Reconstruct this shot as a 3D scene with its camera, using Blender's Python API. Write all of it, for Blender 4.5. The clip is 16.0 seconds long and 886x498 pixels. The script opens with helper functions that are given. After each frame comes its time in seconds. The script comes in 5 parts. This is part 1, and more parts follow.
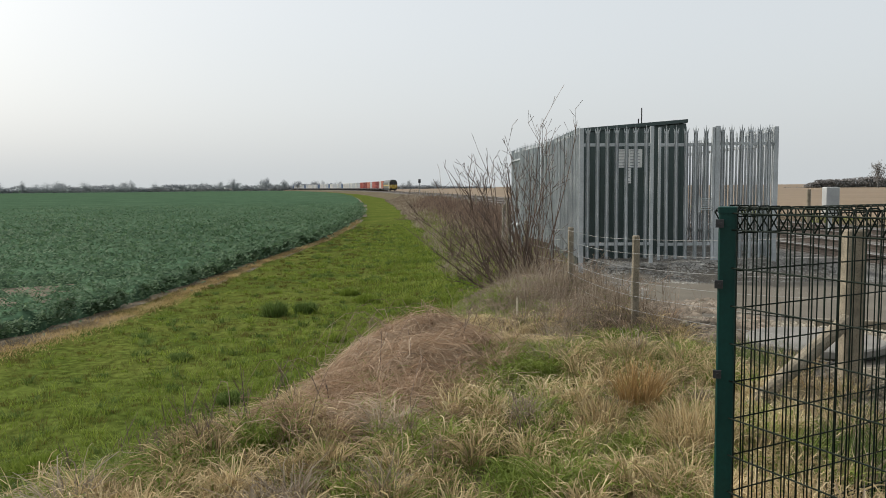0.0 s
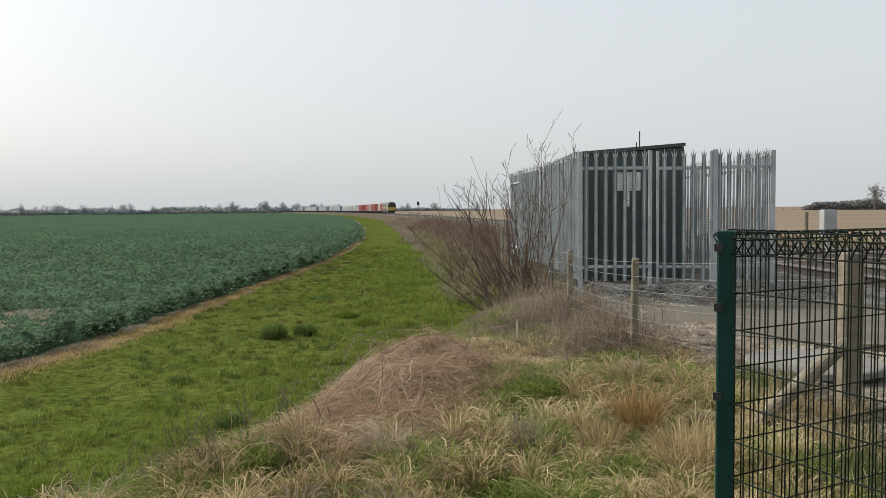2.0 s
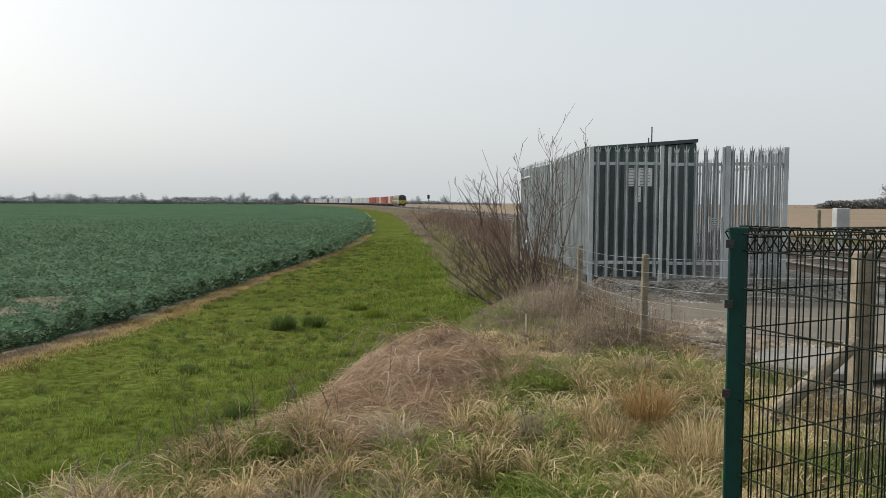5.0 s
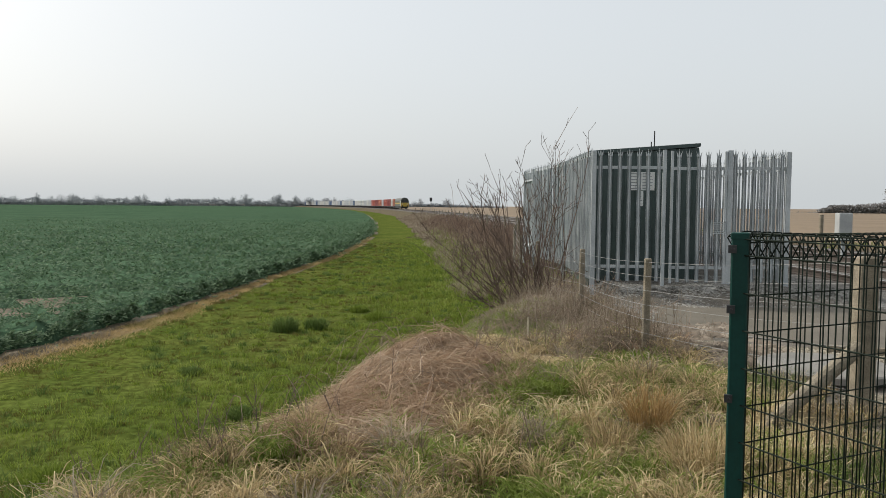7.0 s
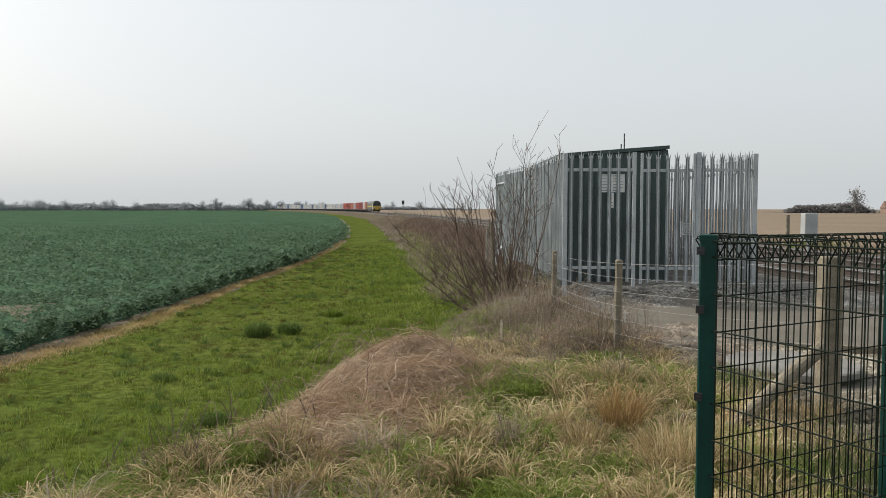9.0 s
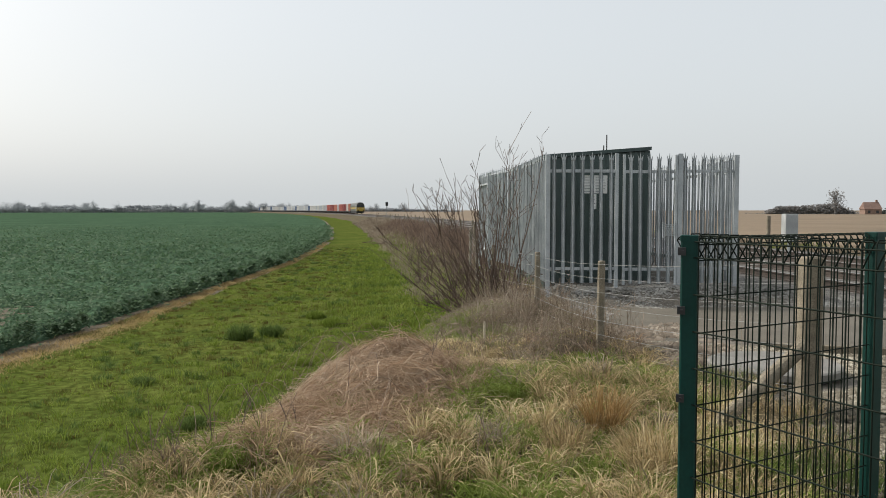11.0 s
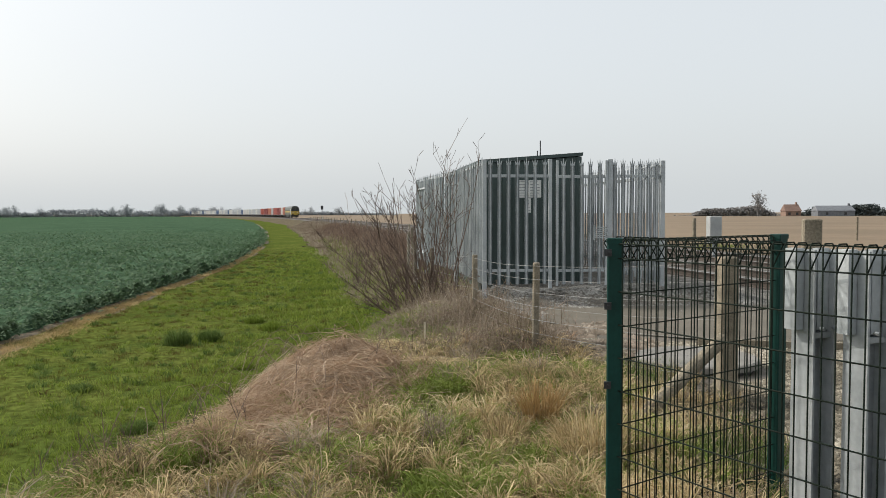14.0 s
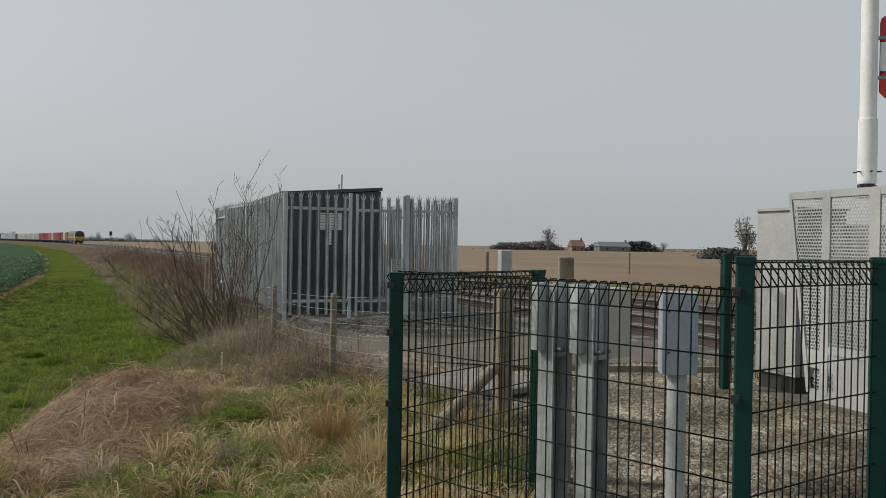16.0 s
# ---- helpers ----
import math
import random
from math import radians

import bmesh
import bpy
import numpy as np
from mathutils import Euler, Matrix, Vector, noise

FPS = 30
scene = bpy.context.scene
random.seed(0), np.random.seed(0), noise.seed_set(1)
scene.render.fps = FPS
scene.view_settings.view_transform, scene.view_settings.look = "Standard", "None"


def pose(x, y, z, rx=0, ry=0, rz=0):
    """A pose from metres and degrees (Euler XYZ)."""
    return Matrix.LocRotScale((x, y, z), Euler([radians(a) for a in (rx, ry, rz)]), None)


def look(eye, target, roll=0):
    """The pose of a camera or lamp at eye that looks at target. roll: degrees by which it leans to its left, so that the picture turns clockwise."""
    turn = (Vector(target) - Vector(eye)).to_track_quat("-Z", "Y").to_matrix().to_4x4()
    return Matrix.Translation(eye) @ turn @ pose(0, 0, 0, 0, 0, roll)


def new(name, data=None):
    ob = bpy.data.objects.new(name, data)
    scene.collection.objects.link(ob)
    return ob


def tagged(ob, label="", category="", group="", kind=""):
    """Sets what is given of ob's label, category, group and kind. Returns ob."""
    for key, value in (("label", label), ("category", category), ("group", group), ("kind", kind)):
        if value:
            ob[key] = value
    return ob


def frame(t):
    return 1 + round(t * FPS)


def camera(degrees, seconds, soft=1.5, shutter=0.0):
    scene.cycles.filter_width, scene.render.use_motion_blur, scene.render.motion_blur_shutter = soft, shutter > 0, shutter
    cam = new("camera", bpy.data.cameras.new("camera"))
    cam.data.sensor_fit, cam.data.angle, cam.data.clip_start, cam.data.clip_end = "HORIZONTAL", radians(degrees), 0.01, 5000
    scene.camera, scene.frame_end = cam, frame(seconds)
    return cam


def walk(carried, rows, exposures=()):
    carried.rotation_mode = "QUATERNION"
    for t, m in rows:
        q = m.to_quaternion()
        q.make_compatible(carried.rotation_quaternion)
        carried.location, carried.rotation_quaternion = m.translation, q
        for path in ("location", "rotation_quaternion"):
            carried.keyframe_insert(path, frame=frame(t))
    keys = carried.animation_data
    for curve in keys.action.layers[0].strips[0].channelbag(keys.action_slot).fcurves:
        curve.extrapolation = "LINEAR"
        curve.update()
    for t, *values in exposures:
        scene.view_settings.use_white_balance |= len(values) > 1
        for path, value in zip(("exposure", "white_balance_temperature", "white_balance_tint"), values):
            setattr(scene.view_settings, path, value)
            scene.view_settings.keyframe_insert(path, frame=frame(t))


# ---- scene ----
cam = camera(58.5, 16.0, soft=0.6)
PATH = [
    (0, (0.273, 0.616, 1.773), (0.25, 2.61, 1.616), -0.5),
    (0.5, (0.273, 0.616, 1.777), (0.263, 2.611, 1.63), -0.3),
    (1, (0.284, 0.644, 1.776), (0.268, 2.639, 1.636), -0.4),
    (1.5, (0.276, 0.633, 1.779), (0.256, 2.63, 1.664), -0.4),
    (2, (0.255, 0.566, 1.783), (0.236, 2.564, 1.682), -0.5),
    (2.5, (0.238, 0.52, 1.778), (0.219, 2.516, 1.663), -0.3),
    (3, (0.233, 0.514, 1.775), (0.212, 2.509, 1.633), -0.2),
    (3.5, (0.227, 0.497, 1.774), (0.206, 2.492, 1.634), -0.0),
    (4, (0.235, 0.521, 1.775), (0.207, 2.517, 1.651), 0.1),
    (6.5, (0.265, 0.599, 1.781), (0.21, 2.595, 1.668), 0.4),
    (7, (0.252, 0.565, 1.783), (0.203, 2.562, 1.673), 0.5),
    (7.5, (0.24, 0.535, 1.787), (0.215, 2.532, 1.672), 0.5),
    (8, (0.242, 0.53, 1.785), (0.24, 2.527, 1.674), 0.2),
    (8.5, (0.241, 0.522, 1.791), (0.254, 2.519, 1.685), 0.1),
    (11, (0.259, 0.561, 1.788), (0.32, 2.558, 1.689), 0.0),
    (11.5, (0.255, 0.546, 1.786), (0.353, 2.542, 1.688), -0.1),
    (12, (0.255, 0.536, 1.785), (0.37, 2.53, 1.68), -0.1),
    (12.5, (0.249, 0.518, 1.785), (0.382, 2.511, 1.672), -0.1),
    (13, (0.241, 0.49, 1.788), (0.385, 2.482, 1.679), -0.2),
    (13.5, (0.236, 0.436, 1.796), (0.384, 2.427, 1.691), -0.2),
    (14, (0.192, 0.284, 1.801), (0.414, 2.269, 1.71), -0.2),
    (14.5, (0.102, 0.072, 1.799), (0.497, 2.031, 1.728), 0.2),
    (15, (0.049, -0.122, 1.812), (0.565, 1.809, 1.761), 0.6),
    (15.5, (0.137, -0.104, 1.824), (0.742, 1.802, 1.788), 0.9),
    (16, (0.164, -0.125, 1.83), (0.865, 1.749, 1.819), 0.9),
]
walk(cam, [(t, look(eye, target, roll)) for t, eye, target, roll in PATH],
     exposures=[(0, 0.12), (8.5, 0.12), (12, 0.16), (13.5, 0.22), (14.5, 0.2), (15, -0.26), (15.5, -0.3), (16, -0.4)])

# ---- world, sun, exposure ----
world = bpy.data.worlds.new("sky")
scene.world = world
world.use_nodes = True
wn, wl = world.node_tree.nodes, world.node_tree.links
sky = wn.new("ShaderNodeTexSky")
sky.sky_type, sky.sun_disc = "NISHITA", False
SUN_AZ, SUN_EL = radians(-62), radians(38)
sky.sun_elevation, sky.sun_rotation = SUN_EL, SUN_AZ
sky.air_density, sky.dust_density, sky.ozone_density = 1.0, 6.0, 1.0
hs = wn.new("ShaderNodeHueSaturation")
hs.inputs["Saturation"].default_value = 0.62
wl.new(sky.outputs[0], hs.inputs["Color"])
veil = wn.new("ShaderNodeMix")
veil.data_type = "RGBA"
veil.inputs[0].default_value = 0.64
veil.inputs[7].default_value = (6.55, 6.93, 7.12, 1)
wl.new(hs.outputs[0], veil.inputs[6])
bg = wn["Background"]
bg.inputs["Strength"].default_value = 0.125
wl.new(veil.outputs[2], bg.inputs["Color"])
sun = new("sun", bpy.data.lights.new("sun", "SUN"))
sun.data.energy, sun.data.angle, sun.data.color = 3.3, radians(3), (1.0, 0.95, 0.86)
SUN_FROM = Vector((math.sin(SUN_AZ) * math.cos(SUN_EL), math.cos(SUN_AZ) * math.cos(SUN_EL), math.sin(SUN_EL)))
sun.matrix_world = look(SUN_FROM * 100, (0, 0, 0))
scene.view_settings.exposure = 0.0


# ---- materials ----
def material(name, a, b, scale=4.0, rough=0.8, metal=0.0, bump=0.3, fine=60.0, spread=0.25, island=0.0, rand=0.0, c=None, spec=0.5):
    """Two colours mixed by a coarse noise and broken by a fine one, with relief; island and rand vary pieces."""
    m = bpy.data.materials.new(name)
    m.use_nodes = True
    n, l = m.node_tree.nodes, m.node_tree.links
    p = n["Principled BSDF"]
    p.inputs["Roughness"].default_value, p.inputs["Metallic"].default_value = rough, metal
    p.inputs["Specular IOR Level"].default_value = spec
    tc = n.new("ShaderNodeTexCoord")
    big, small = n.new("ShaderNodeTexNoise"), n.new("ShaderNodeTexNoise")
    big.inputs["Scale"].default_value, small.inputs["Scale"].default_value = scale, fine
    big.inputs["Detail"].default_value = 5
    small.inputs["Detail"].default_value = 3
    geo = n.new("ShaderNodeNewGeometry")
    for t in (big, small):
        l.new(geo.outputs["Position"], t.inputs["Vector"])
    ramp = n.new("ShaderNodeValToRGB")
    e = ramp.color_ramp.elements
    e[0].position, e[0].color = 0.35, (*a, 1)
    e[1].position, e[1].color = 0.65, (*b, 1)
    if c:
        mid = ramp.color_ramp.elements.new(0.8)
        mid.color = (*c, 1)
    l.new(big.outputs["Fac"], ramp.inputs[0])
    val = n.new("ShaderNodeHueSaturation")
    mul = n.new("ShaderNodeMapRange")
    mul.inputs[3].default_value, mul.inputs[4].default_value = 1 - spread, 1 + spread
    mul.inputs[1].default_value, mul.inputs[2].default_value = 0.3, 0.7
    l.new(small.outputs["Fac"], mul.inputs[0])
    out = mul.outputs[0]
    for amount, node, sock in ((island, geo, "Random Per Island"), (rand, None, "Random")):
        if amount:
            node = node or n.new("ShaderNodeObjectInfo")
            mr = n.new("ShaderNodeMapRange")
            mr.inputs[3].default_value, mr.inputs[4].default_value = 1 - amount, 1 + amount
            l.new(node.outputs[sock], mr.inputs[0])
            mm = n.new("ShaderNodeMath")
            mm.operation = "MULTIPLY"
            l.new(out, mm.inputs[0])
            l.new(mr.outputs[0], mm.inputs[1])
            out = mm.outputs[0]
    l.new(out, val.inputs["Value"])
    l.new(ramp.outputs[0], val.inputs["Color"])
    l.new(val.outputs[0], p.inputs["Base Color"])
    if bump:
        bp = n.new("ShaderNodeBump")
        bp.inputs["Strength"].default_value, bp.inputs["Distance"].default_value = bump, 0.01
        l.new(small.outputs["Fac"], bp.inputs["Height"])
        l.new(bp.outputs[0], p.inputs["Normal"])
    return m


GRASS_GROUND = material("grass_ground", (0.062, 0.085, 0.018), (0.092, 0.108, 0.026), 0.6, 1.0, bump=1.0, fine=9, spread=0.5, c=(0.10, 0.088, 0.025), spec=0.0)
BANK_GROUND = material("bank_ground", (0.055, 0.045, 0.026), (0.11, 0.088, 0.05), 1.5, 0.95, bump=0.8, fine=30, spread=0.4, spec=0.1)
SOIL = material("soil", (0.085, 0.066, 0.042), (0.145, 0.112, 0.07), 1.5, 0.95, bump=0.8, fine=25)
PLOUGH = material("ploughland", (0.138, 0.096, 0.055), (0.182, 0.130, 0.078), 0.06, 0.95, bump=0.5, fine=2.0, spread=0.12)
GRAVEL = material("gravel", (0.085, 0.074, 0.058), (0.145, 0.128, 0.105), 3, 0.9, bump=1.0, fine=45, spread=0.45)
CONCRETE = material("concrete", (0.094, 0.082, 0.062), (0.128, 0.113, 0.088), 1.5, 0.9, bump=0.3, fine=80, spread=0.12)
BALLAST = material("ballast", (0.056, 0.051, 0.045), (0.10, 0.092, 0.082), 2, 0.95, bump=1.0, fine=18, spread=0.5)
CROP = material("rapeseed_leaf", (0.044, 0.080, 0.048), (0.062, 0.104, 0.062), 0.12, 1.0, bump=0.8, fine=6, spread=0.45, spec=0.0)
GALV = material("galvanised_steel", (0.31, 0.335, 0.345), (0.43, 0.455, 0.465), 3, 0.5, 0.25, bump=0.08, fine=40, spread=0.10, rand=0.12)
# Dull zinc fittings; also the shade colour of post webs and the housing's inside.
GALV_DARK = material("weathered_shaded_zinc", (0.20, 0.22, 0.23), (0.30, 0.32, 0.33), 3, 0.55, 0.5, bump=0.1, fine=40, spread=0.12)
SHED_GREEN = material("dark_green_cladding", (0.030, 0.050, 0.047), (0.040, 0.064, 0.060), 2, 0.5, bump=0.05, fine=30, spread=0.12)
GREEN = material("green_powder_coat", (0.002, 0.030, 0.024), (0.003, 0.042, 0.034), 4, 0.5, bump=0.05, fine=70, spread=0.10, spec=0.25)
GREEN_WIRE = material("dark_green_wire", (0.005, 0.010, 0.007), (0.010, 0.017, 0.011), 6, 0.75, bump=0, spread=0.2, spec=0.15)
WIRE = material("galvanised_wire", (0.27, 0.27, 0.26), (0.38, 0.38, 0.37), 4, 0.5, 0.3, bump=0, spread=0.1)
TIMBER = material("weathered_timber", (0.14, 0.12, 0.085), (0.24, 0.205, 0.15), 6, 0.85, bump=0.4, fine=90, spread=0.3)
TIMBER_END = material("cut_timber", (0.40, 0.35, 0.26), (0.52, 0.46, 0.35), 8, 0.85, bump=0.2, fine=60, spread=0.2)
WHITE = material("white_paint", (0.66, 0.67, 0.66), (0.76, 0.77, 0.76), 2, 0.5, bump=0.05, fine=30, spread=0.06)
GREY_BOX = material("grey_enclosure", (0.25, 0.30, 0.35), (0.30, 0.35, 0.40), 3, 0.5, bump=0.05, fine=40, spread=0.06)
CREAM = material("cream_cabinet", (0.36, 0.35, 0.30), (0.44, 0.42, 0.37), 3, 0.55, bump=0.05, fine=40, spread=0.06)
DARK = material("dark_metal", (0.02, 0.02, 0.022), (0.035, 0.035, 0.036), 5, 0.6, bump=0.1, fine=60)
PALE_GREY = material("pale_grey_paint", (0.31, 0.32, 0.315), (0.39, 0.40, 0.395), 2, 0.5, bump=0.05, fine=30, spread=0.08)
RED = material("red_reflective", (0.50, 0.012, 0.016), (0.58, 0.02, 0.02), 3, 0.5, bump=0, spread=0.05)
RAIL = material("rusty_rail", (0.042, 0.034, 0.029), (0.072, 0.056, 0.046), 5, 0.7, 0.3, bump=0.2, fine=40)
RAIL_TOP = material("worn_rail_head", (0.18, 0.175, 0.17), (0.25, 0.24, 0.23), 5, 0.35, 0.8, bump=0, spread=0.1)
SLEEPER = material("concrete_sleeper", (0.115, 0.107, 0.095), (0.165, 0.154, 0.138), 4, 0.9, bump=0.3, fine=40)
CANE = material("dead_cane", (0.16, 0.11, 0.08), (0.30, 0.22, 0.16), 3, 0.8, bump=0, fine=50, island=0.3)
COVER = material("pale_concrete", (0.15, 0.146, 0.132), (0.21, 0.20, 0.182), 3, 0.9, bump=0.2, fine=60, spread=0.12)
TWIG = material("bare_twig", (0.072, 0.048, 0.037), (0.15, 0.103, 0.076), 3, 0.8, bump=0.1, fine=50, island=0.3)
# Foliage greyed and lightened in its base colour to stand for distance haze.
HAZED_EVERGREEN = material("evergreen", (0.06, 0.075, 0.075), (0.09, 0.105, 0.10), 0.3, 0.9, bump=0, fine=2)
BRICK = material("far_brickwork", (0.20, 0.13, 0.10), (0.25, 0.17, 0.13), 1, 0.9, bump=0, fine=5)
ROOF = material("roof_tile", (0.16, 0.10, 0.08), (0.20, 0.13, 0.10), 1, 0.9, bump=0, fine=5)
SLATE = material("grey_roof_sheet", (0.12, 0.13, 0.145), (0.16, 0.17, 0.185), 1, 0.7, bump=0, fine=5)
YELLOW = material("yellow_loco_paint", (0.40, 0.27, 0.03), (0.48, 0.33, 0.05), 1, 0.45, bump=0, fine=5, spread=0.06)
LOCO_GREEN = material("green_loco_paint", (0.03, 0.035, 0.028), (0.05, 0.055, 0.045), 1, 0.45, bump=0, fine=5, spread=0.1)


# ---- mesh building ----
class Shape:
    """Collects faces of simple solids for one mesh."""

    def __init__(self):
        self.v, self.f = [], []

    def add(self, vs, fs):
        o = len(self.v)
        self.v += [tuple(p) for p in vs]
        self.f += [tuple(i + o for i in q) for q in fs]
        return self

    def box(self, x0, x1, y0, y1, z0, z1, m=None):
        vs = [Vector((x, y, z)) for z in (z0, z1) for x, y in ((x0, y0), (x1, y0), (x1, y1), (x0, y1))]
        if m:
            vs = [m @ p for p in vs]
        return self.add(vs, [(3, 2, 1, 0), (4, 5, 6, 7), (0, 1, 5, 4), (1, 2, 6, 5), (2, 3, 7, 6), (3, 0, 4, 7)])

    def chamfered(self, sx, sy, z0, z1, c=0.008, m=None, x=0.0, y=0.0):
        """An upright bar with cut corners and a bevelled top edge."""
        ring = lambda k, z: [Vector((x + a, y + b, z)) for a, b in (
            (-sx / 2 + k, -sy / 2), (sx / 2 - k, -sy / 2), (sx / 2, -sy / 2 + k), (sx / 2, sy / 2 - k),
            (sx / 2 - k, sy / 2), (-sx / 2 + k, sy / 2), (-sx / 2, sy / 2 - k), (-sx / 2, -sy / 2 + k))]
        top = [Vector((x + (p.x - x) * (1 - 2 * c / sx), y + (p.y - y) * (1 - 2 * c / sy), z1)) for p in ring(c, z1)]
        vs = ring(c, z0) + ring(c, z1 - c) + top
        if m:
            vs = [m @ p for p in vs]
        fs = [tuple(range(7, -1, -1)), tuple(range(16, 24))]
        for k in (0, 8):
            fs += [(k + i, k + (i + 1) % 8, k + 8 + (i + 1) % 8, k + 8 + i) for i in range(8)]
        return self.add(vs, fs)

    def tube(self, pts, radii, seg=6, caps=True):
        pts = [Vector(p) for p in pts]
        if not isinstance(radii, (list, tuple)):
            radii = [radii] * len(pts)
        vs, fs = [], []
        for i, p in enumerate(pts):
            d = (pts[min(i + 1, len(pts) - 1)] - pts[max(i - 1, 0)]).normalized()
            a = d.orthogonal().normalized() if i == 0 else (a - d * a.dot(d)).normalized()
            b = d.cross(a)
            vs += [p + radii[i] * (math.cos(2 * math.pi * k / seg) * a + math.sin(2 * math.pi * k / seg) * b) for k in range(seg)]
        for i in range(len(pts) - 1):
            fs += [(i * seg + k, i * seg + (k + 1) % seg, (i + 1) * seg + (k + 1) % seg, (i + 1) * seg + k) for k in range(seg)]
        if caps:
            fs += [tuple(range(seg - 1, -1, -1)), tuple(range(len(vs) - seg, len(vs)))]
        return self.add(vs, fs)

    def prism(self, outline, y0, y1, m=None):
        """An (x, z) outline pushed from y0 to y1."""
        n = len(outline)
        vs = [Vector((x, y, z)) for y in (y0, y1) for x, z in outline]
        if m:
            vs = [m @ p for p in vs]
        return self.add(vs, [tuple(range(n)), tuple(range(2 * n - 1, n - 1, -1))] + [(i, i + n, (i + 1) % n + n, (i + 1) % n) for i in range(n)])

    def mesh(self, name, mat, smooth=False):
        me = bpy.data.meshes.new(name)
        me.from_pydata(self.v, [], self.f)
        me.materials.append(mat)
        if smooth:
            me.shade_smooth()
        return me


def thing(name, at, label, category, group="", rz=0.0):
    ob = new(name)
    ob.matrix_world = pose(*at, 0, 0, rz)
    return tagged(ob, label, category, group)


def part(name, shape, mat, parent, label="", m=None, smooth=False):
    ob = new(name, shape if isinstance(shape, bpy.types.Mesh) else shape.mesh(name, mat, smooth))
    ob.parent = parent
    if m:
        ob.matrix_basis = m
    return tagged(ob, label) if label else ob


def structure(name, shape, mat, label, category, smooth=False):
    return tagged(new(name, shape.mesh(name, mat, smooth)), label, category, kind="structure")


def arrays_mesh(name, verts, faces, mat):
    """A mesh from numpy arrays of vertices and equal-sided faces."""
    me = bpy.data.meshes.new(name)
    k = faces.shape[1]
    me.vertices.add(len(verts))
    me.vertices.foreach_set("co", verts.astype(np.float32).ravel())
    me.loops.add(faces.size)
    me.loops.foreach_set("vertex_index", faces.astype(np.int32).ravel())
    me.polygons.add(len(faces))
    me.polygons.foreach_set("loop_start", np.arange(0, faces.size, k, dtype=np.int32))
    me.update(calc_edges=True)
    me.materials.append(mat)
    return me


# ---- ground ----
def track_x(y):
    """The centre line of the far track, which bends away to the west."""
    return 13.6 - 0.065 * y - 0.000225 * np.maximum(y, 0) ** 2


def foot_x(y):
    """The foot of the railway and road bank on the field's side."""
    near = np.interp(y, [-60, 0, 5, 7.2, 8.8, 12.5, 16.5], [-9.5, -6.0, -3.8, -2.8, -2.0, -1.0, 0.45])
    return np.where(y < 16.5, near, track_x(y) - np.interp(y, [16.5, 40, 70, 140, 2000], [12.0, 11.5, 11.5, 11.0, 11.0]))


def crop_x(y):
    """The edge of the crop."""
    near = np.interp(y, [-60, 0, 9, 13, 17, 25, 38], [-22, -11.5, -8.35, -7.2, -6.7, -6.5, -6.05])
    return np.where(y < 38, near, track_x(y) - np.interp(y, [38, 66, 105, 2000], [16.85, 15.75, 16.0, 16.0]))


def ground_z(x, y):
    """The height of the ground: low field, bank with a mound of old bramble, railway level."""
    w = np.interp(y, [0, 6, 10, 16, 30], [3.2, 3.0, 2.7, 2.2, 3.5])
    k = np.clip((x - foot_x(y)) / w, 0.0, 1.0)
    k = k * k * (3 - 2 * k)
    z = -0.7 + k * 0.95
    z = z + (0.018 * np.sin(1.7 * x + 0.9 * y) + 0.02 * np.sin(2.3 * y - 1.1 * x + 1) + 0.012 * np.sin(4.1 * x + 3.3 * y)) * (0.4 + k) * (y < 60) * np.clip((6.0 - (x - foot_x(y))) / 1.5, 0, 1)
    z = z + 0.22 * np.exp(-((x + 0.1) ** 2 + (y - 7.4) ** 2) / 0.7) + 0.12 * np.exp(-((x - 2.9) ** 2 + (y - 8.8) ** 2) / 0.25)
    step = lambda v: np.clip(v, 0, 1) ** 2 * (3 - 2 * np.clip(v, 0, 1))
    z = z + 0.25 * step((y - 12.7) / 0.9) * step((x - 2.25) / 0.6) * step((7.4 - x) / 1.2) * step((25 - y) / 2)
    return z - np.clip((x - 30) / 60, 0, 1) * 0.35


def sheet(name, xs_of, ys, mat, label, category, lift=0.0, zf=ground_z):
    s = Shape()
    n = None
    for y in ys:
        row = xs_of(y)
        n = len(row)
        s.v += [(float(x), y, float(zf(x, y)) + lift) for x in row]
    s.f = [(j * n + i, j * n + i + 1, (j + 1) * n + i + 1, (j + 1) * n + i) for j in range(len(ys) - 1) for i in range(n - 1)]
    return structure(name, s, mat, label, category, True)


YS = [-60, -40, -20, -10, -5] + [i * 0.4 for i in range(0, 100)] + [40 * 1.09 ** i for i in range(0, 48)]


def ground_row(y):
    """Stations across the ground: crop margin, strip, bank, railway, far land."""
    c, f, t = crop_x(y), foot_x(y), track_x(y)
    c, f, t = float(c), float(f), float(t)
    row = [-2600 + min(c, 0), -900 + min(c, 0), -300 + min(c, 0), -100 + min(c, 0), c - 30, c - 10, c - 3]
    row += list(np.linspace(c - 1, f, 14)) + list(np.linspace(f + 0.3, f + 4.2, 16)) + list(np.linspace(f + 4.5, t + 4, 30))
    return row + [t + 8, t + 20, t + 60, t + 200, t + 800, 3000 + t]


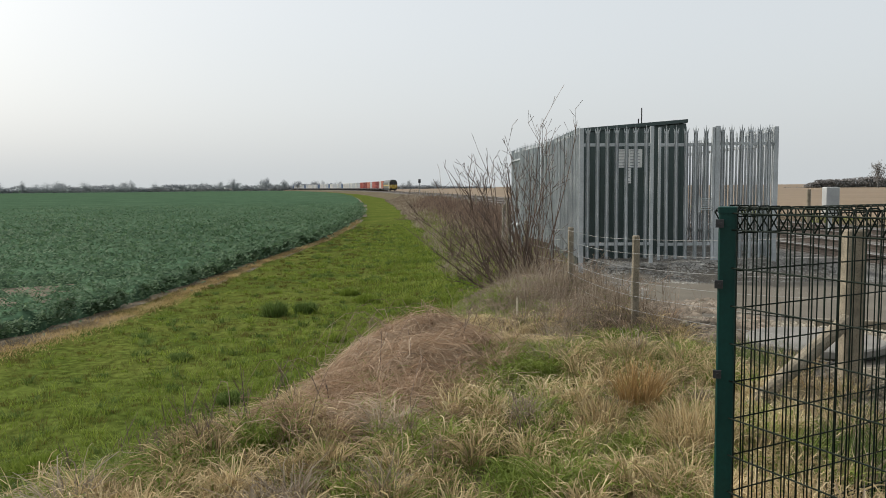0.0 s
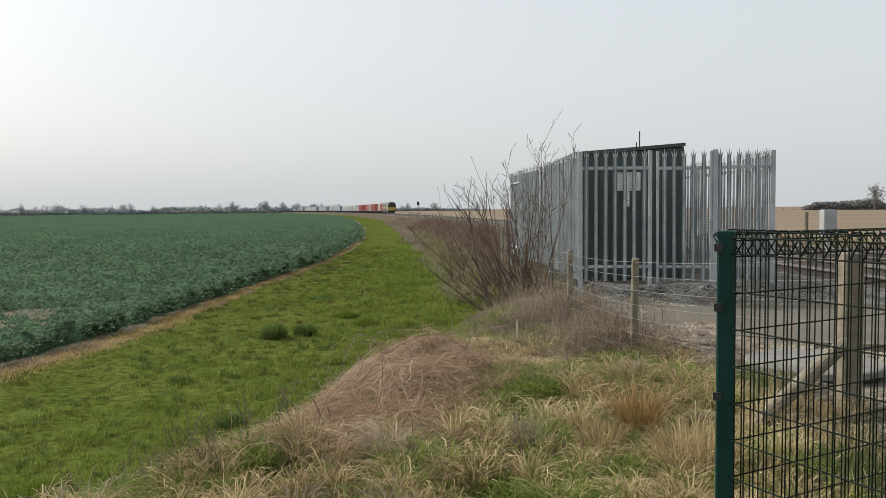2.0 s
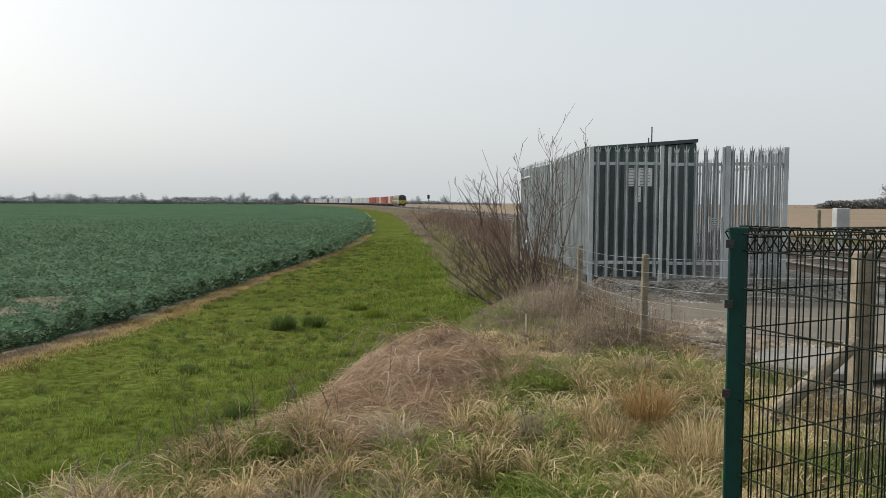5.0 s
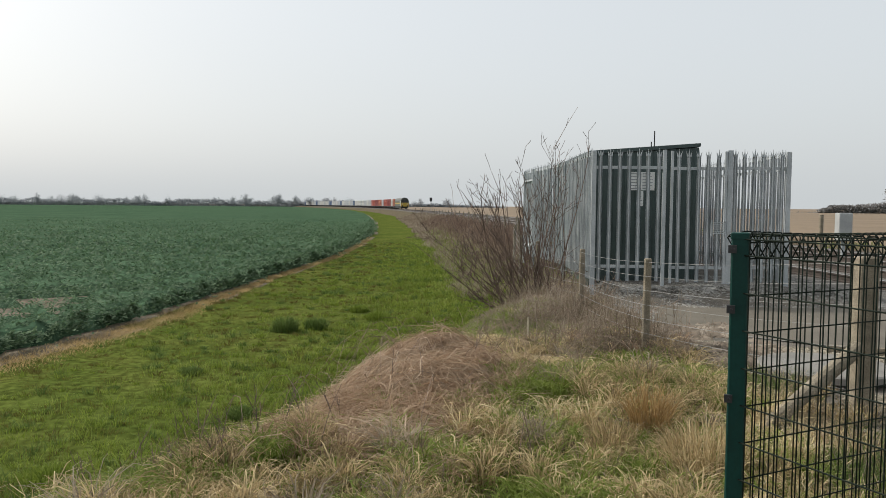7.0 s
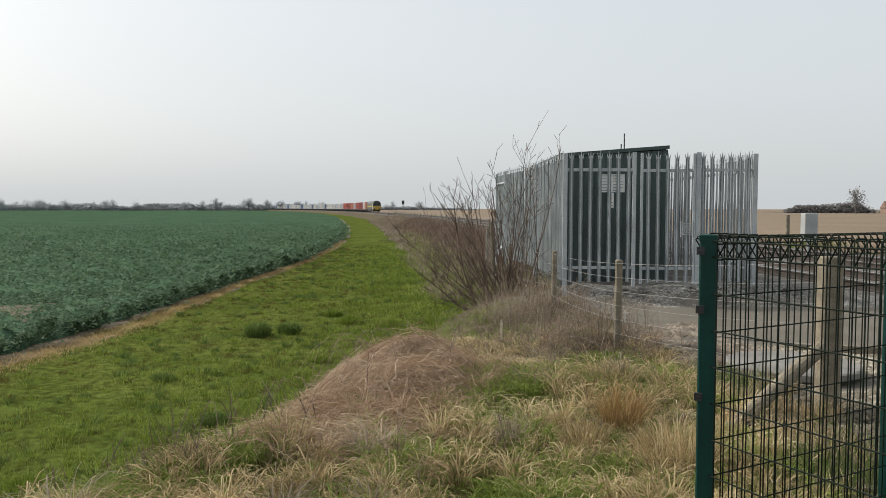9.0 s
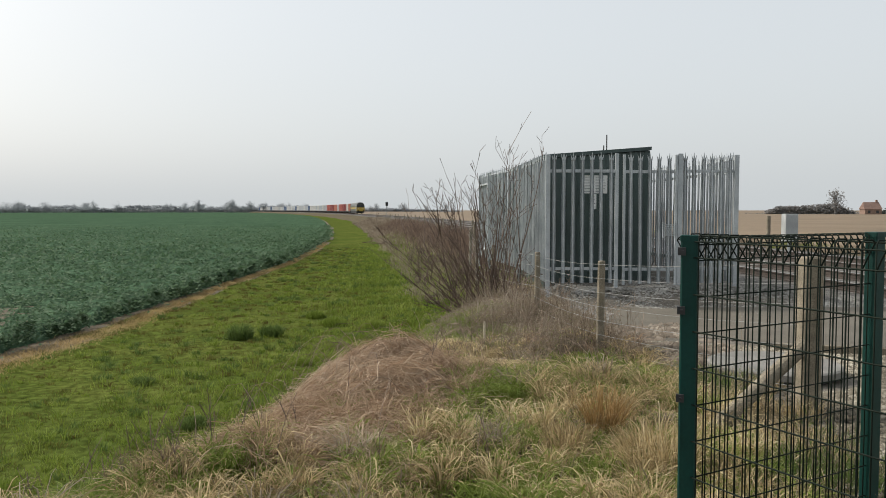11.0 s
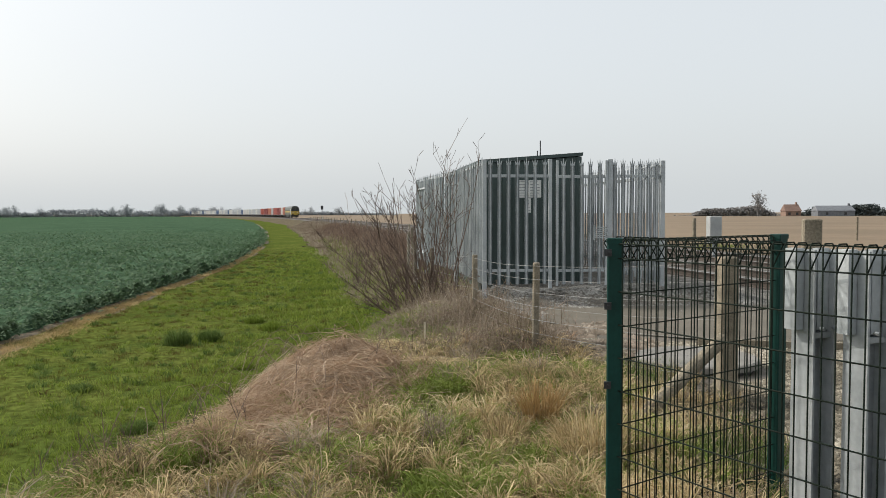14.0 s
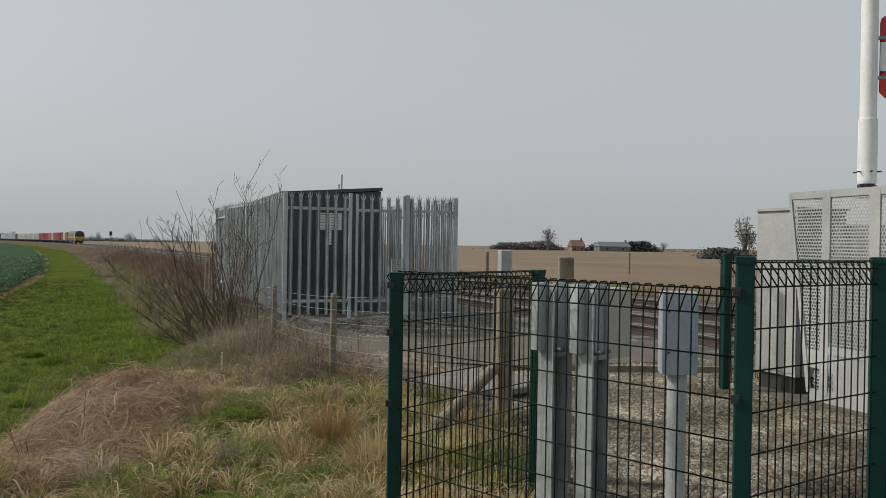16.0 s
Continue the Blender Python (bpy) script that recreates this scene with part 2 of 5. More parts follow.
ground = sheet("ground", ground_row, YS, GRASS_GROUND, "grassed field margin, bank and stony railway land reaching to the horizon", "ground")
for mat in (SOIL, BANK_GROUND, GRAVEL, BALLAST, PLOUGH):
    ground.data.materials.append(mat)
for poly in ground.data.polygons:
    gx, gy, _ = poly.center
    c, f, t = crop_x(gy), foot_x(gy) + np.interp(gy, [8, 11, 16, 22, 30], [0, 0.8, 0.8, 0.4, 0]), track_x(gy)
    wob = (0.35 if gy < 12 else 0.8) * noise.noise((gx * 0.6, gy * 0.4, 3.0))
    if gx < c + 0.45 + wob:
        poly.material_index = 1
    elif gx < f + 0.2 + wob:
        poly.material_index = 0
    elif gy < 24 and gx < t - 5.6 and gx > np.interp(gy, [0, 4, 7, 8, 9, 13, 24], [2.0, 2.55, 3.5, 3.0, 2.75, 2.3, 1.6]) + wob:
        poly.material_index = 3
    elif t - 6.2 < gx < t + 3.4:
        poly.material_index = 4
    elif gx > t + 5.5:
        poly.material_index = 5
    else:
        poly.material_index = 2


# ---- crop field ----
def waves(x, y, k, p):
    """Smooth patches between -1 and 1."""
    return (np.sin(k * x + p) * np.cos(k * 1.3 * y - p) + np.sin(k * 0.6 * x - k * 0.8 * y + 2 * p) + np.sin(k * 2.3 * x + k * 1.9 * y + 3 * p) * 0.5) / 2.5


def bareness(x, y):
    """Where the crop has failed: thin patches by the margin."""
    b = 0.85 * np.exp(-((x + 9.7) / 3.2) ** 2 - ((y - 18.4) / 3.4) ** 2) + 0.7 * np.exp(-((x + 16) / 3.0) ** 2 - ((y - 24.0) / 1.6) ** 2)
    return b + (0.3 * waves(x, y, 1.7, 1) + 0.35 * waves(x, y, 4.3, 5)) * np.clip(b * 3, 0, 1)


def crop_canopy():
    s = Shape()
    ys = [-30, -10, 0] + [4 + 0.35 * i for i in range(130)] + [49.8 * 1.07 ** i for i in range(1, 56)]
    off = [0.0, 0.1, 0.22] + [0.4 + 0.3 * i for i in range(82)] + [25 * 1.22 ** i for i in range(1, 24)]
    for y in ys:
        c = float(crop_x(y))
        for i, o in enumerate(off):
            x = c + 0.25 * noise.noise((y * 1.3, 5.0, 0)) + 0.10 * noise.noise((y * 4.3, 2.0, 0)) - o
            h = 0.0 if i == 0 else (0.13 if i == 1 else 0.27)
            h *= 1 + 0.45 * noise.noise((x * 2.2, y * 2.2, 1.0)) + 0.25 * noise.noise((x * 0.35, y * 0.35, 4.0))
            h *= 1 + 0.5 * noise.noise((x * 5.0, y * 5.0, 7.0))
            h -= 0.10 * sum(math.exp(-((o - v) / 0.3) ** 2) for v in (6.4, 8.2, 18.4, 20.2))
            h -= 0.5 * max(0.0, min(1.0, (float(bareness(x, y)) - 0.36) * 2.0))
            s.v.append((x, y, -0.7 + h - (0.05 if i == 0 else 0)))
    n = len(off)
    s.f = [(j * n + i, (j + 1) * n + i, (j + 1) * n + i + 1, j * n + i + 1) for j in range(len(ys) - 1) for i in range(n - 1)]
    return s


crop = tagged(new("crop", crop_canopy().mesh("crop", CROP, True)), "dense dark green young rapeseed crop filling the flat field", "crop", kind="stuff")


# ---- palisade compound ----
def pale_mesh():
    """A W-section pale with a three-pointed head."""
    prof = [(-0.032, 0.002), (-0.020, 0.016), (-0.008, -0.014), (0.008, -0.014), (0.020, 0.016), (0.032, 0.002)]
    s = Shape()
    t, top = 0.0035, 2.06
    vs = [(x, y, z) for z in (0.0, top) for x, y in prof] + [(x, y + t, z) for z in (0.0, top) for x, y in prof]
    fs = []
    for i in range(5):
        fs += [(i, i + 1, i + 7, i + 6), (i + 13, i + 12, i + 18, i + 19)]
    fs += [(0, 6, 18, 12), (5, 17, 23, 11)]
    s.add(vs, fs)
    for x0, x1, tipx, tipz in ((-0.033, -0.004, -0.046, top + 0.075), (-0.017, 0.017, 0.0, top + 0.115), (0.004, 0.033, 0.046, top + 0.075)):
        s.add([(x0, -0.004, top - 0.02), (x1, -0.004, top - 0.02), (tipx, -0.004, tipz), (x0, 0.004, top - 0.02), (x1, 0.004, top - 0.02), (tipx, 0.002, tipz)],
              [(0, 1, 2), (5, 4, 3), (0, 2, 5, 3), (1, 4, 5, 2), (0, 3, 4, 1)])
    return s.mesh("pale", GALV)


PALE = pale_mesh()
palisade = thing("palisade_fence", (2.39, 13.6, 0.3), "tall galvanised steel palisade security fence round a small hut", "fence")
PALISADE = [(2.39, 13.6), (2.34, 17.0), (1.99, 20.1), (1.90, 21.7), (5.2, 21.9), (5.5, 17.6), (5.54, 13.6)]


def inv(ob):
    return ob.matrix_basis.inverted()


def pal_post(x, y, h=2.42, w=0.075):
    s = Shape().chamfered(w, w * 0.6, 0, h, 0.004)
    part("post", s, GALV, palisade, "", inv(palisade) @ pose(x, y, 0.28, 0, 0, 0))


def pal_run(a, b, parent, z0=0.57, rails=True, inset=0.10, face=1):
    a, b = Vector(a), Vector(b)
    d = b - a
    ang = math.degrees(math.atan2(d.y, d.x))
    n = max(2, round((d.length - 2 * inset) / 0.15))
    for i in range(n + 1):
        p = a + d * ((inset + (d.length - 2 * inset) * i / n) / d.length)
        part("pale", PALE, None, parent, "", inv(parent) @ pose(p.x, p.y, z0, random.uniform(-0.4, 0.4), random.uniform(-0.3, 0.3), ang + (0 if face > 0 else 180)))
    for z in (0.24, 1.86):
        m = inv(parent) @ pose(a.x, a.y, z0 + z, 0, 0, ang)
        s = Shape().box(0.03, d.length - 0.03, 0.012 * face, 0.018 * face, -0.025, 0.025, m).box(0.03, d.length - 0.03, 0.018 * face, 0.06 * face, -0.025, -0.019, m)
        part("rail", s, GALV, parent)


for i in range(5):
    pal_run(PALISADE[i], PALISADE[i + 1], palisade, face=-1 if i < 2 else 1)
pal_run(PALISADE[5], PALISADE[6], palisade)
for p in PALISADE:
    pal_post(*p)
pal_run((2.39, 13.6), (3.54, 13.6), palisade)
pal_run((4.58, 13.6), (5.54, 13.6), palisade)
pal_post(3.54, 13.62, 2.44, 0.06)
pal_post(4.60, 13.62, 2.44, 0.085)
gate = thing("palisade_gate", (3.60, 13.6, 0.3), "closed galvanised palisade gate with a slide bolt", "gate")
pal_run((3.66, 13.6), (4.53, 13.6), gate, 0.56, inset=0.12)
for x in (3.66, 4.53):
    part("stile", Shape().chamfered(0.04, 0.04, 0, 2.16, 0.004), GALV, gate, "", inv(gate) @ pose(x, 13.6, 0.54))
lock = Shape()
for k in range(6):
    lock.box(4.30, 4.52, 13.53, 13.545, 1.36 + 0.035 * k, 1.375 + 0.035 * k)
lock.box(4.29, 4.31, 13.53, 13.55, 1.32, 1.58).box(4.51, 4.53, 13.53, 13.55, 1.32, 1.58)
part("lock_guard", lock, GALV, gate, "welded bar lock guard", inv(gate))

# the hut inside
hut = thing("equipment_hut", (3.6, 16.8, 0.28), "dark green metal-clad equipment hut with a sloping flat roof", "hut")
M = inv(hut)
s = Shape()
n = 0
xs = np.arange(2.50, 4.36, 0.1)
out = []
for i, x in enumerate(xs):
    out += [(x, 14.62 if i % 2 else 14.60), (x + 0.07, 14.62 if i % 2 else 14.60)]
for (x0, y0), (x1, y1) in zip(out[:-1], out[1:]):
    z0, z1 = 2.70 + (x0 - 2.6) * 0.075, 2.70 + (x1 - 2.6) * 0.075
    s.add([M @ Vector(p) for p in ((x0, y0, 0.35), (x1, y1, 0.35), (x1, y1, z1), (x0, y0, z0))], [(0, 1, 2, 3)])
s.prism([(2.50, 0.33), (4.39, 0.33), (4.39, 2.84), (2.50, 2.70)], 14.64, 19.6, M)
part("wall", s, SHED_GREEN, hut)
roof = Shape().prism([(2.47, 2.70), (4.40, 2.85), (4.40, 2.91), (2.47, 2.765)], 14.57, 19.7, M)
part("roof", roof, SHED_GREEN, hut, "dark green sheet roof with a deep edge")
mast = Shape().tube([M @ Vector((3.98, 16.2, 2.8)), M @ Vector((3.98, 16.2, 3.27))], 0.012, 8).tube([M @ Vector((3.92, 16.2, 2.8)), M @ Vector((3.92, 16.2, 3.06))], 0.012, 8)
mast.box(3.90, 4.0, 16.19, 16.21, 2.93, 2.95, M)
part("aerial", mast, DARK, hut, "short black aerial")

# notices wired to the fence
for k, (x0, x1, z0, z1) in enumerate(((2.985, 3.16, 2.06, 2.36), (3.175, 3.395, 2.06, 2.36), (3.13, 3.215, 1.80, 2.05))):
    sign = thing("safety_notice", ((x0 + x1) / 2, 13.675, z0), "white rectangular safety notice fixed to the palisade", "sign", "notices on the fence")
    w = (x1 - x0) / 2
    part("plate", Shape().box(-w, w, -0.004, 0.004, 0, z1 - z0), WHITE, sign)
    rows_n = 6 if k < 2 else 4
    for r in range(rows_n):
        zc = (z1 - z0) * (r + 0.6) / (rows_n + 0.2)
        part("lettering_bar", Shape().box(-w * 0.8, w * random.uniform(0.2, 0.8), -0.0075, -0.004, zc - 0.005, zc + 0.005), GALV_DARK, sign)


# ---- green mesh fence ----
def green_post(x, y, z0, z1, rz, w=0.08, clips=()):
    ob = thing("fence_post", (x, y, z0), "dark green powder-coated square steel fence post", "fence post", "green fence posts", rz)
    part("shaft", Shape().chamfered(w, w * 0.75, 0, z1 - z0, 0.006), GREEN, ob)
    part("cap", Shape().chamfered(w + 0.006, w * 0.75 + 0.006, z1 - z0 - 0.02, z1 - z0 + 0.006, 0.004), GREEN, ob)
    for z in clips:
        clip = part("clip", Shape().box(-w * 0.66, -w * 0.2, -w * 0.52, -w * 0.3, z - z0 - 0.016, z - z0 + 0.016), DARK, ob)
        part("bolt", Shape().tube([(-w * 0.4, -w * 0.5, z - z0), (-w * 0.4, -w * 0.62, z - z0)], 0.006, 6), DARK, clip)
    return ob


def mesh_panel(a, b, z0, z1, label, side=1, pitch=0.05, row=0.15):
    a, b = Vector(a), Vector(b)
    d = b - a
    L = d.length
    ob = thing("mesh_panel", (a.x, a.y, z0), label, "fence panel", "green mesh panels", math.degrees(math.atan2(d.y, d.x)))
    h, r, q = z1 - z0, 0.003, side
    n = round(L / pitch)
    up = Shape().tube([(0, 0, 0.0), (0, 0, h - 0.012), (0, 0.012 * q, h), (0, 0.055 * q, h), (0, 0.066 * q, h - 0.012), (0, 0.004 * q, h - 0.095)], r, 5).mesh("upright_wire", GREEN_WIRE, True)
    for i in range(n + 1):
        part("upright_wire", up, None, ob, "", pose(L * i / n, 0.003 * noise.noise((i * 0.3, a.x, 0)), 0, 0, random.uniform(-0.12, 0.12)))
    cross = Shape().tube([(0, -0.005 * q, 0), (L * 0.5, -0.005 * q + 0.004, 0), (L, -0.005 * q, 0)], r * 1.1, 5).mesh("cross_wire", GREEN_WIRE, True)
    for z in [h - 0.03, h - 0.095, 0.01, 0.10] + list(np.arange(h - 0.095 - row, 0.12, -row)):
        part("cross_wire", cross, None, ob, "", pose(0, 0, z))
    part("cross_wire", cross, None, ob, "", pose(0, 0.065 * q, h - 0.008))
    return ob


GP1, GP2, GP3, GP4 = (1.36, 3.744), (2.49, 4.36), (2.15, 2.125), (3.036, 2.335)
ang = lambda a, b: math.degrees(math.atan2(b[1] - a[1], b[0] - a[0]))
green_post(*GP1, 0.0, 1.68, -19, 0.068, clips=(1.02, 1.38, 1.62))
green_post(*GP2, 0.28, 1.675, 30)
green_post(*GP3, 0.2, 1.80, -40, 0.062, clips=(1.30, 1.68))
green_post(*GP4, 0.2, 1.80, -40, 0.065)
green_post(3.115, 2.345, 0.2, 1.80, -40, 0.065)
mesh_panel(GP1, GP2, 0.26, 1.675, "dark green welded wire mesh panel with rolled top", 1)
mesh_panel(GP1, GP3, 0.22, 1.69, "dark green welded wire mesh panel with rolled top by the gravel", 1)
mesh_panel(GP3, GP4, 0.26, 1.79, "dark green welded wire mesh gate panel", 1)
green_post(6.26, 7.08, 0.25, 1.78, 0, 0.1)
mesh_panel((6.2, 7.1), (7.6, 7.55), 0.3, 1.76, "dark green welded wire mesh panel beside the barrier housing", 1)


# ---- posts and cabinets by the crossing ----
def steel_post(x, y, z1, rz, w, d):
    ob = thing("steel_post", (x, y, 0.2), "galvanised steel beam post with bolted head plates", "post", "galvanised posts", rz)
    for x2 in (-w / 2, w / 2 - 0.009):
        part("flange", Shape().box(x2, x2 + 0.009, -d / 2, d / 2, 0, z1 - 0.2), GALV, ob)
    # Web in the darker zinc: shade between the flanges is put into its colour.
    part("web", Shape().box(-w / 2 + 0.009, w / 2 - 0.009, 0.0, 0.007, 0, z1 - 0.2), GALV_DARK, ob)
    part("head", Shape().box(-w / 2 - 0.045, -w / 2 - 0.002, -0.005, 0.045, z1 - 0.50, z1 - 0.195), GALV, ob)
    part("head", Shape().box(-w / 2 + 0.040, w / 2 - 0.011, -0.030, -0.004, z1 - 0.50, z1 - 0.195), GALV, ob)
    part("bracket", Shape().box(-w / 2 + 0.012, w / 2 + 0.02, -d / 2 + 0.01, -0.002, z1 - 0.53, z1 - 0.51), GALV, ob)
    for x2 in (-w * 0.3, w * 0.3):
        part("bolt", Shape().tube([(x2, -d / 2 - 0.01, z1 - 0.49), (x2, -d / 2 - 0.03, z1 - 0.49)], 0.008, 6), GALV_DARK, ob)
    return ob


steel_post(1.912, 3.084, 1.66, 15, 0.105, 0.105)
steel_post(2.033, 2.947, 1.66, 15, 0.105, 0.105)
case = thing("relay_case", (2.20, 3.07, 1.32), "small cream steel case fixed behind the posts", "cabinet", "", 15)
part("body", Shape().chamfered(0.17, 0.12, 0, 0.32, 0.008), CREAM, case)
box = thing("post_mounted_cabinet", (2.985, 3.60, 0.20), "pale grey cabinet with bolts on a round steel pole", "cabinet", "", -30)
part("pole", Shape().tube([(0, 0, 0), (0, 0, 1.0)], 0.054, 20), GALV, box)
part("enclosure", Shape().chamfered(0.20, 0.16, 0.925, 1.385, 0.008), GREY_BOX, box)
for x, z in ((-0.06, 1.05), (0.06, 1.05), (-0.06, 1.28), (0.06, 1.28)):
    part("bolt", Shape().tube([(x, -0.08, z), (x, -0.10, z)], 0.007, 6), DARK, box)
gp = thing("timber_gatepost", (2.80, 4.56, 0.2), "weathered square timber gatepost with a cut top", "post", "", -25)
part("shaft", Shape().chamfered(0.10, 0.10, 0, 1.56, 0.008), TIMBER, gp)

# barrier machine housing
cab = thing("barrier_cabinet", (7.2, 7.0, 0.3), "white plain steel barrier control cabinet on a dark plinth", "cabinet")
M = inv(cab)
part("plinth", Shape().box(6.84, 7.5, 6.64, 7.18, 0.2, 0.44, M), DARK, cab)
part("body", Shape().box(6.80, 7.5, 6.60, 7.20, 0.44, 2.27, M), PALE_GREY, cab)
part("door", Shape().box(6.785, 6.80, 6.63, 7.17, 0.48, 2.22, M), PALE_GREY, cab)
part("lid", Shape().box(6.77, 7.53, 6.58, 7.22, 2.27, 2.30, M), PALE_GREY, cab)
cage = thing("barrier_housing", (7.2, 5.8, 0.3), "white perforated steel housing round the barrier machine", "housing")
M = inv(cage)
XF = 6.62


def perforated(y0, y1, z0, z1, left=None, p=0.034, r=0.0125):
    """A punched sheet in the plane x = XF; left(z) trims its sloping edge."""
    s = Shape()
    sq = [(-.5, -.5), (0, -.5), (.5, -.5), (.5, 0), (.5, .5), (0, .5), (-.5, .5), (-.5, 0)]
    for j in range(int((z1 - z0) / p)):
        for i in range(int((y1 - y0) / p)):
            cy, cz = y0 + p * (i + 0.5 + (0.5 if j % 2 else 0)), z0 + p * (j + 0.5)
            if cy + p / 2 > y1 or (left and cy + p / 2 > left(cz)):
                continue
            o = [(XF, cy + a * p, cz + b * p) for a, b in sq]
            q = [(XF, cy + r * a / math.hypot(a, b), cz + r * b / math.hypot(a, b)) for a, b in sq]
            s.add([M @ Vector(v) for v in o + q], [(k, (k + 1) % 8, 8 + (k + 1) % 8, 8 + k) for k in range(8)])
    return s


edge = lambda z: 6.50 - 0.30 * max(0.0, (2.3 - z)) / 1.95
part("perforated_panel", perforated(6.06, 6.50, 0.80, 2.40, edge), PALE_GREY, cage)["kind"] = "stuff"
part("perforated_panel", perforated(5.50, 6.00, 0.86, 2.40), PALE_GREY, cage)["kind"] = "stuff"
part("perforated_panel", perforated(4.75, 5.42, 0.86, 2.40), PALE_GREY, cage)["kind"] = "stuff"
part("perforated_panel", perforated(5.92, 6.18, 0.42, 0.62), PALE_GREY, cage)["kind"] = "stuff"
for y0, y1, z0, z1 in ((5.98, 6.08, 0.36, 2.43), (5.40, 5.52, 0.36, 2.43), (4.66, 4.76, 0.36, 2.43)):
    part("frame_bar", Shape().box(XF - 0.012, XF + 0.01, y0, y1, z0, z1, M), PALE_GREY, cage)
part("frame_bar", Shape().prism([(XF - 0.01, 2.37), (XF + 0.25, 2.37), (XF + 0.25, 2.445), (XF - 0.01, 2.445)], 4.66, 6.53, M), PALE_GREY, cage)
part("frame_bar", Shape().box(XF - 0.010, XF + 0.01, 4.76, 5.98, 0.78, 0.86, M), PALE_GREY, cage, "folded white ridge")
part("lower_panel", Shape().box(XF, XF + 0.008, 4.76, 5.98, 0.40, 0.79, M), PALE_GREY, cage)
part("lower_panel", Shape().box(XF - 0.002, XF + 0.006, 5.90, 6.26, 0.62, 0.81, M), PALE_GREY, cage)
slant = Shape()
slant.add([M @ Vector(v) for v in ((XF - 0.012, 6.50, 2.41), (XF - 0.012, 6.54, 2.41), (XF - 0.012, 6.25, 0.36), (XF - 0.012, 6.20, 0.36), (XF + 0.012, 6.50, 2.41), (XF + 0.012, 6.54, 2.41), (XF + 0.012, 6.25, 0.36), (XF + 0.012, 6.20, 0.36))], [(0, 1, 2, 3), (7, 6, 5, 4), (0, 4, 5, 1), (1, 5, 6, 2), (2, 6, 7, 3), (3, 7, 4, 0)])
part("frame_bar", slant, PALE_GREY, cage, "sloping white edge bar")
part("sill", Shape().box(XF - 0.005, 7.6, 4.66, 6.22, 0.28, 0.40, M), PALE_GREY, cage)
part("lid", Shape().box(XF + 0.02, 7.6, 4.66, 6.5, 2.415, 2.435, M), PALE_GREY, cage)
# Unseen box added behind the sheet so the punched holes read dark.
part("machine", Shape().box(6.80, 7.45, 4.8, 6.1, 0.3, 2.1, M), GALV_DARK, cage, "machine case inside, dark to stand for the housing's shade")
footing = structure("footing", Shape().box(6.5, 7.7, 4.4, 6.15, 0.12, 0.285), CONCRETE, "low concrete footing under the housing", "footing")
pole = thing("signal_post", (6.97, 5.87, 2.42), "thick white tubular post with a collar, bolted above the housing", "post")
part("base_flange", Shape().tube([(0, 0, 0), (0, 0, 0.09)], 0.075, 14).box(-0.11, 0.11, -0.02, 0.02, 0, 0.08), DARK, pole)
part("sleeve", Shape().tube([(0, 0, 0.09), (0, 0, 0.12), (0, 0, 0.74), (0, 0, 0.75)], [0.082, 0.09, 0.09, 0.078], 28), WHITE, pole)
part("shaft", Shape().tube([(0, 0, 0.74), (0, 0, 4.6)], 0.079, 28), WHITE, pole)
for a in range(6):
    c, d = math.cos(a * 1.05), math.sin(a * 1.05)
    part("bolt", Shape().tube([(0.085 * c, 0.085 * d, 0.21), (0.13 * c, 0.13 * d, 0.21)], 0.008, 6), DARK, pole)
for z in (1.15, 1.55):
    part("bracket", Shape().box(0.0, 0.3, -0.02, 0.02, z, z + 0.03, pose(0, 0, 0, 0, 0, -20)), GALV_DARK, pole)
board = thing("banded_board", (6.96 + 0.30 * 0.937, 5.86 - 0.30 * 0.35, 3.37), "red and white banded warning board with a dark rim", "sign", "", -20)
prof = lambda w, z0, z1, r: [(-w + r, z0), (w - r, z0), (w, z0 + r), (w, z1 - r), (w - r, z1), (-w + r, z1), (-w, z1 - r), (-w, z0 + r)]
part("rim", Shape().prism(prof(0.192, 0.008, 0.832, 0.06), 0.004, 0.012), DARK, board)
part("red_band", Shape().prism(prof(0.19, 0.01, 0.28, 0.05), -0.004, 0.004), RED, board)
part("white_band", Shape().box(-0.19, 0.19, -0.006, 0.004, 0.28, 0.57), WHITE, board)
part("red_band", Shape().prism(prof(0.19, 0.57, 0.83, 0.03), -0.004, 0.004), RED, board)


# ---- wooden post and wire fence ----
def wood_post(x, y, z0, z1, r=0.042, lean=0.0):
    ob = thing("fence_stake", (x, y, z0), "round weathered timber fence stake in rough grass", "fence post", "timber stakes")
    part("stake", Shape().tube([(0, 0, -0.1), (lean * 0.5, 0, (z1 - z0) * 0.5), (lean, 0, z1 - z0 - 0.01), (lean, 0, z1 - z0)], [r, r, r * 0.97, r * 0.8], 10), TIMBER, ob)
    return ob


STRAIN = (3.25, 6.51)
STAKES = [(2.21, 9.0, 0.0, 1.24), (1.96, 11.9, -0.05, 1.18), (1.68, 15.6, -0.35, 1.12), (1.62, 19.0, 0.0, 1.1), (1.72, 23.0, 0.1, 1.25), (2.2, 28.0, 0.2, 1.3)]
STAKES += [(float(track_x(v)) - 8.0, v, 0.2, 1.3) for v in np.arange(34.0, 131.0, 4.0)]
for p in STAKES:
    wood_post(*p, lean=random.uniform(-0.02, 0.02))
st = thing("strainer_post", (*STRAIN, 0.1), "thick square timber strainer post with a diagonal brace", "fence post")
part("post", Shape().chamfered(0.15, 0.15, 0, 1.33, 0.012), TIMBER, st)
part("brace", Shape().tube([(-0.05, -0.05, 0.66), (-1.03, -0.54, 0.06)], 0.055, 12), TIMBER, st, "round timber brace")
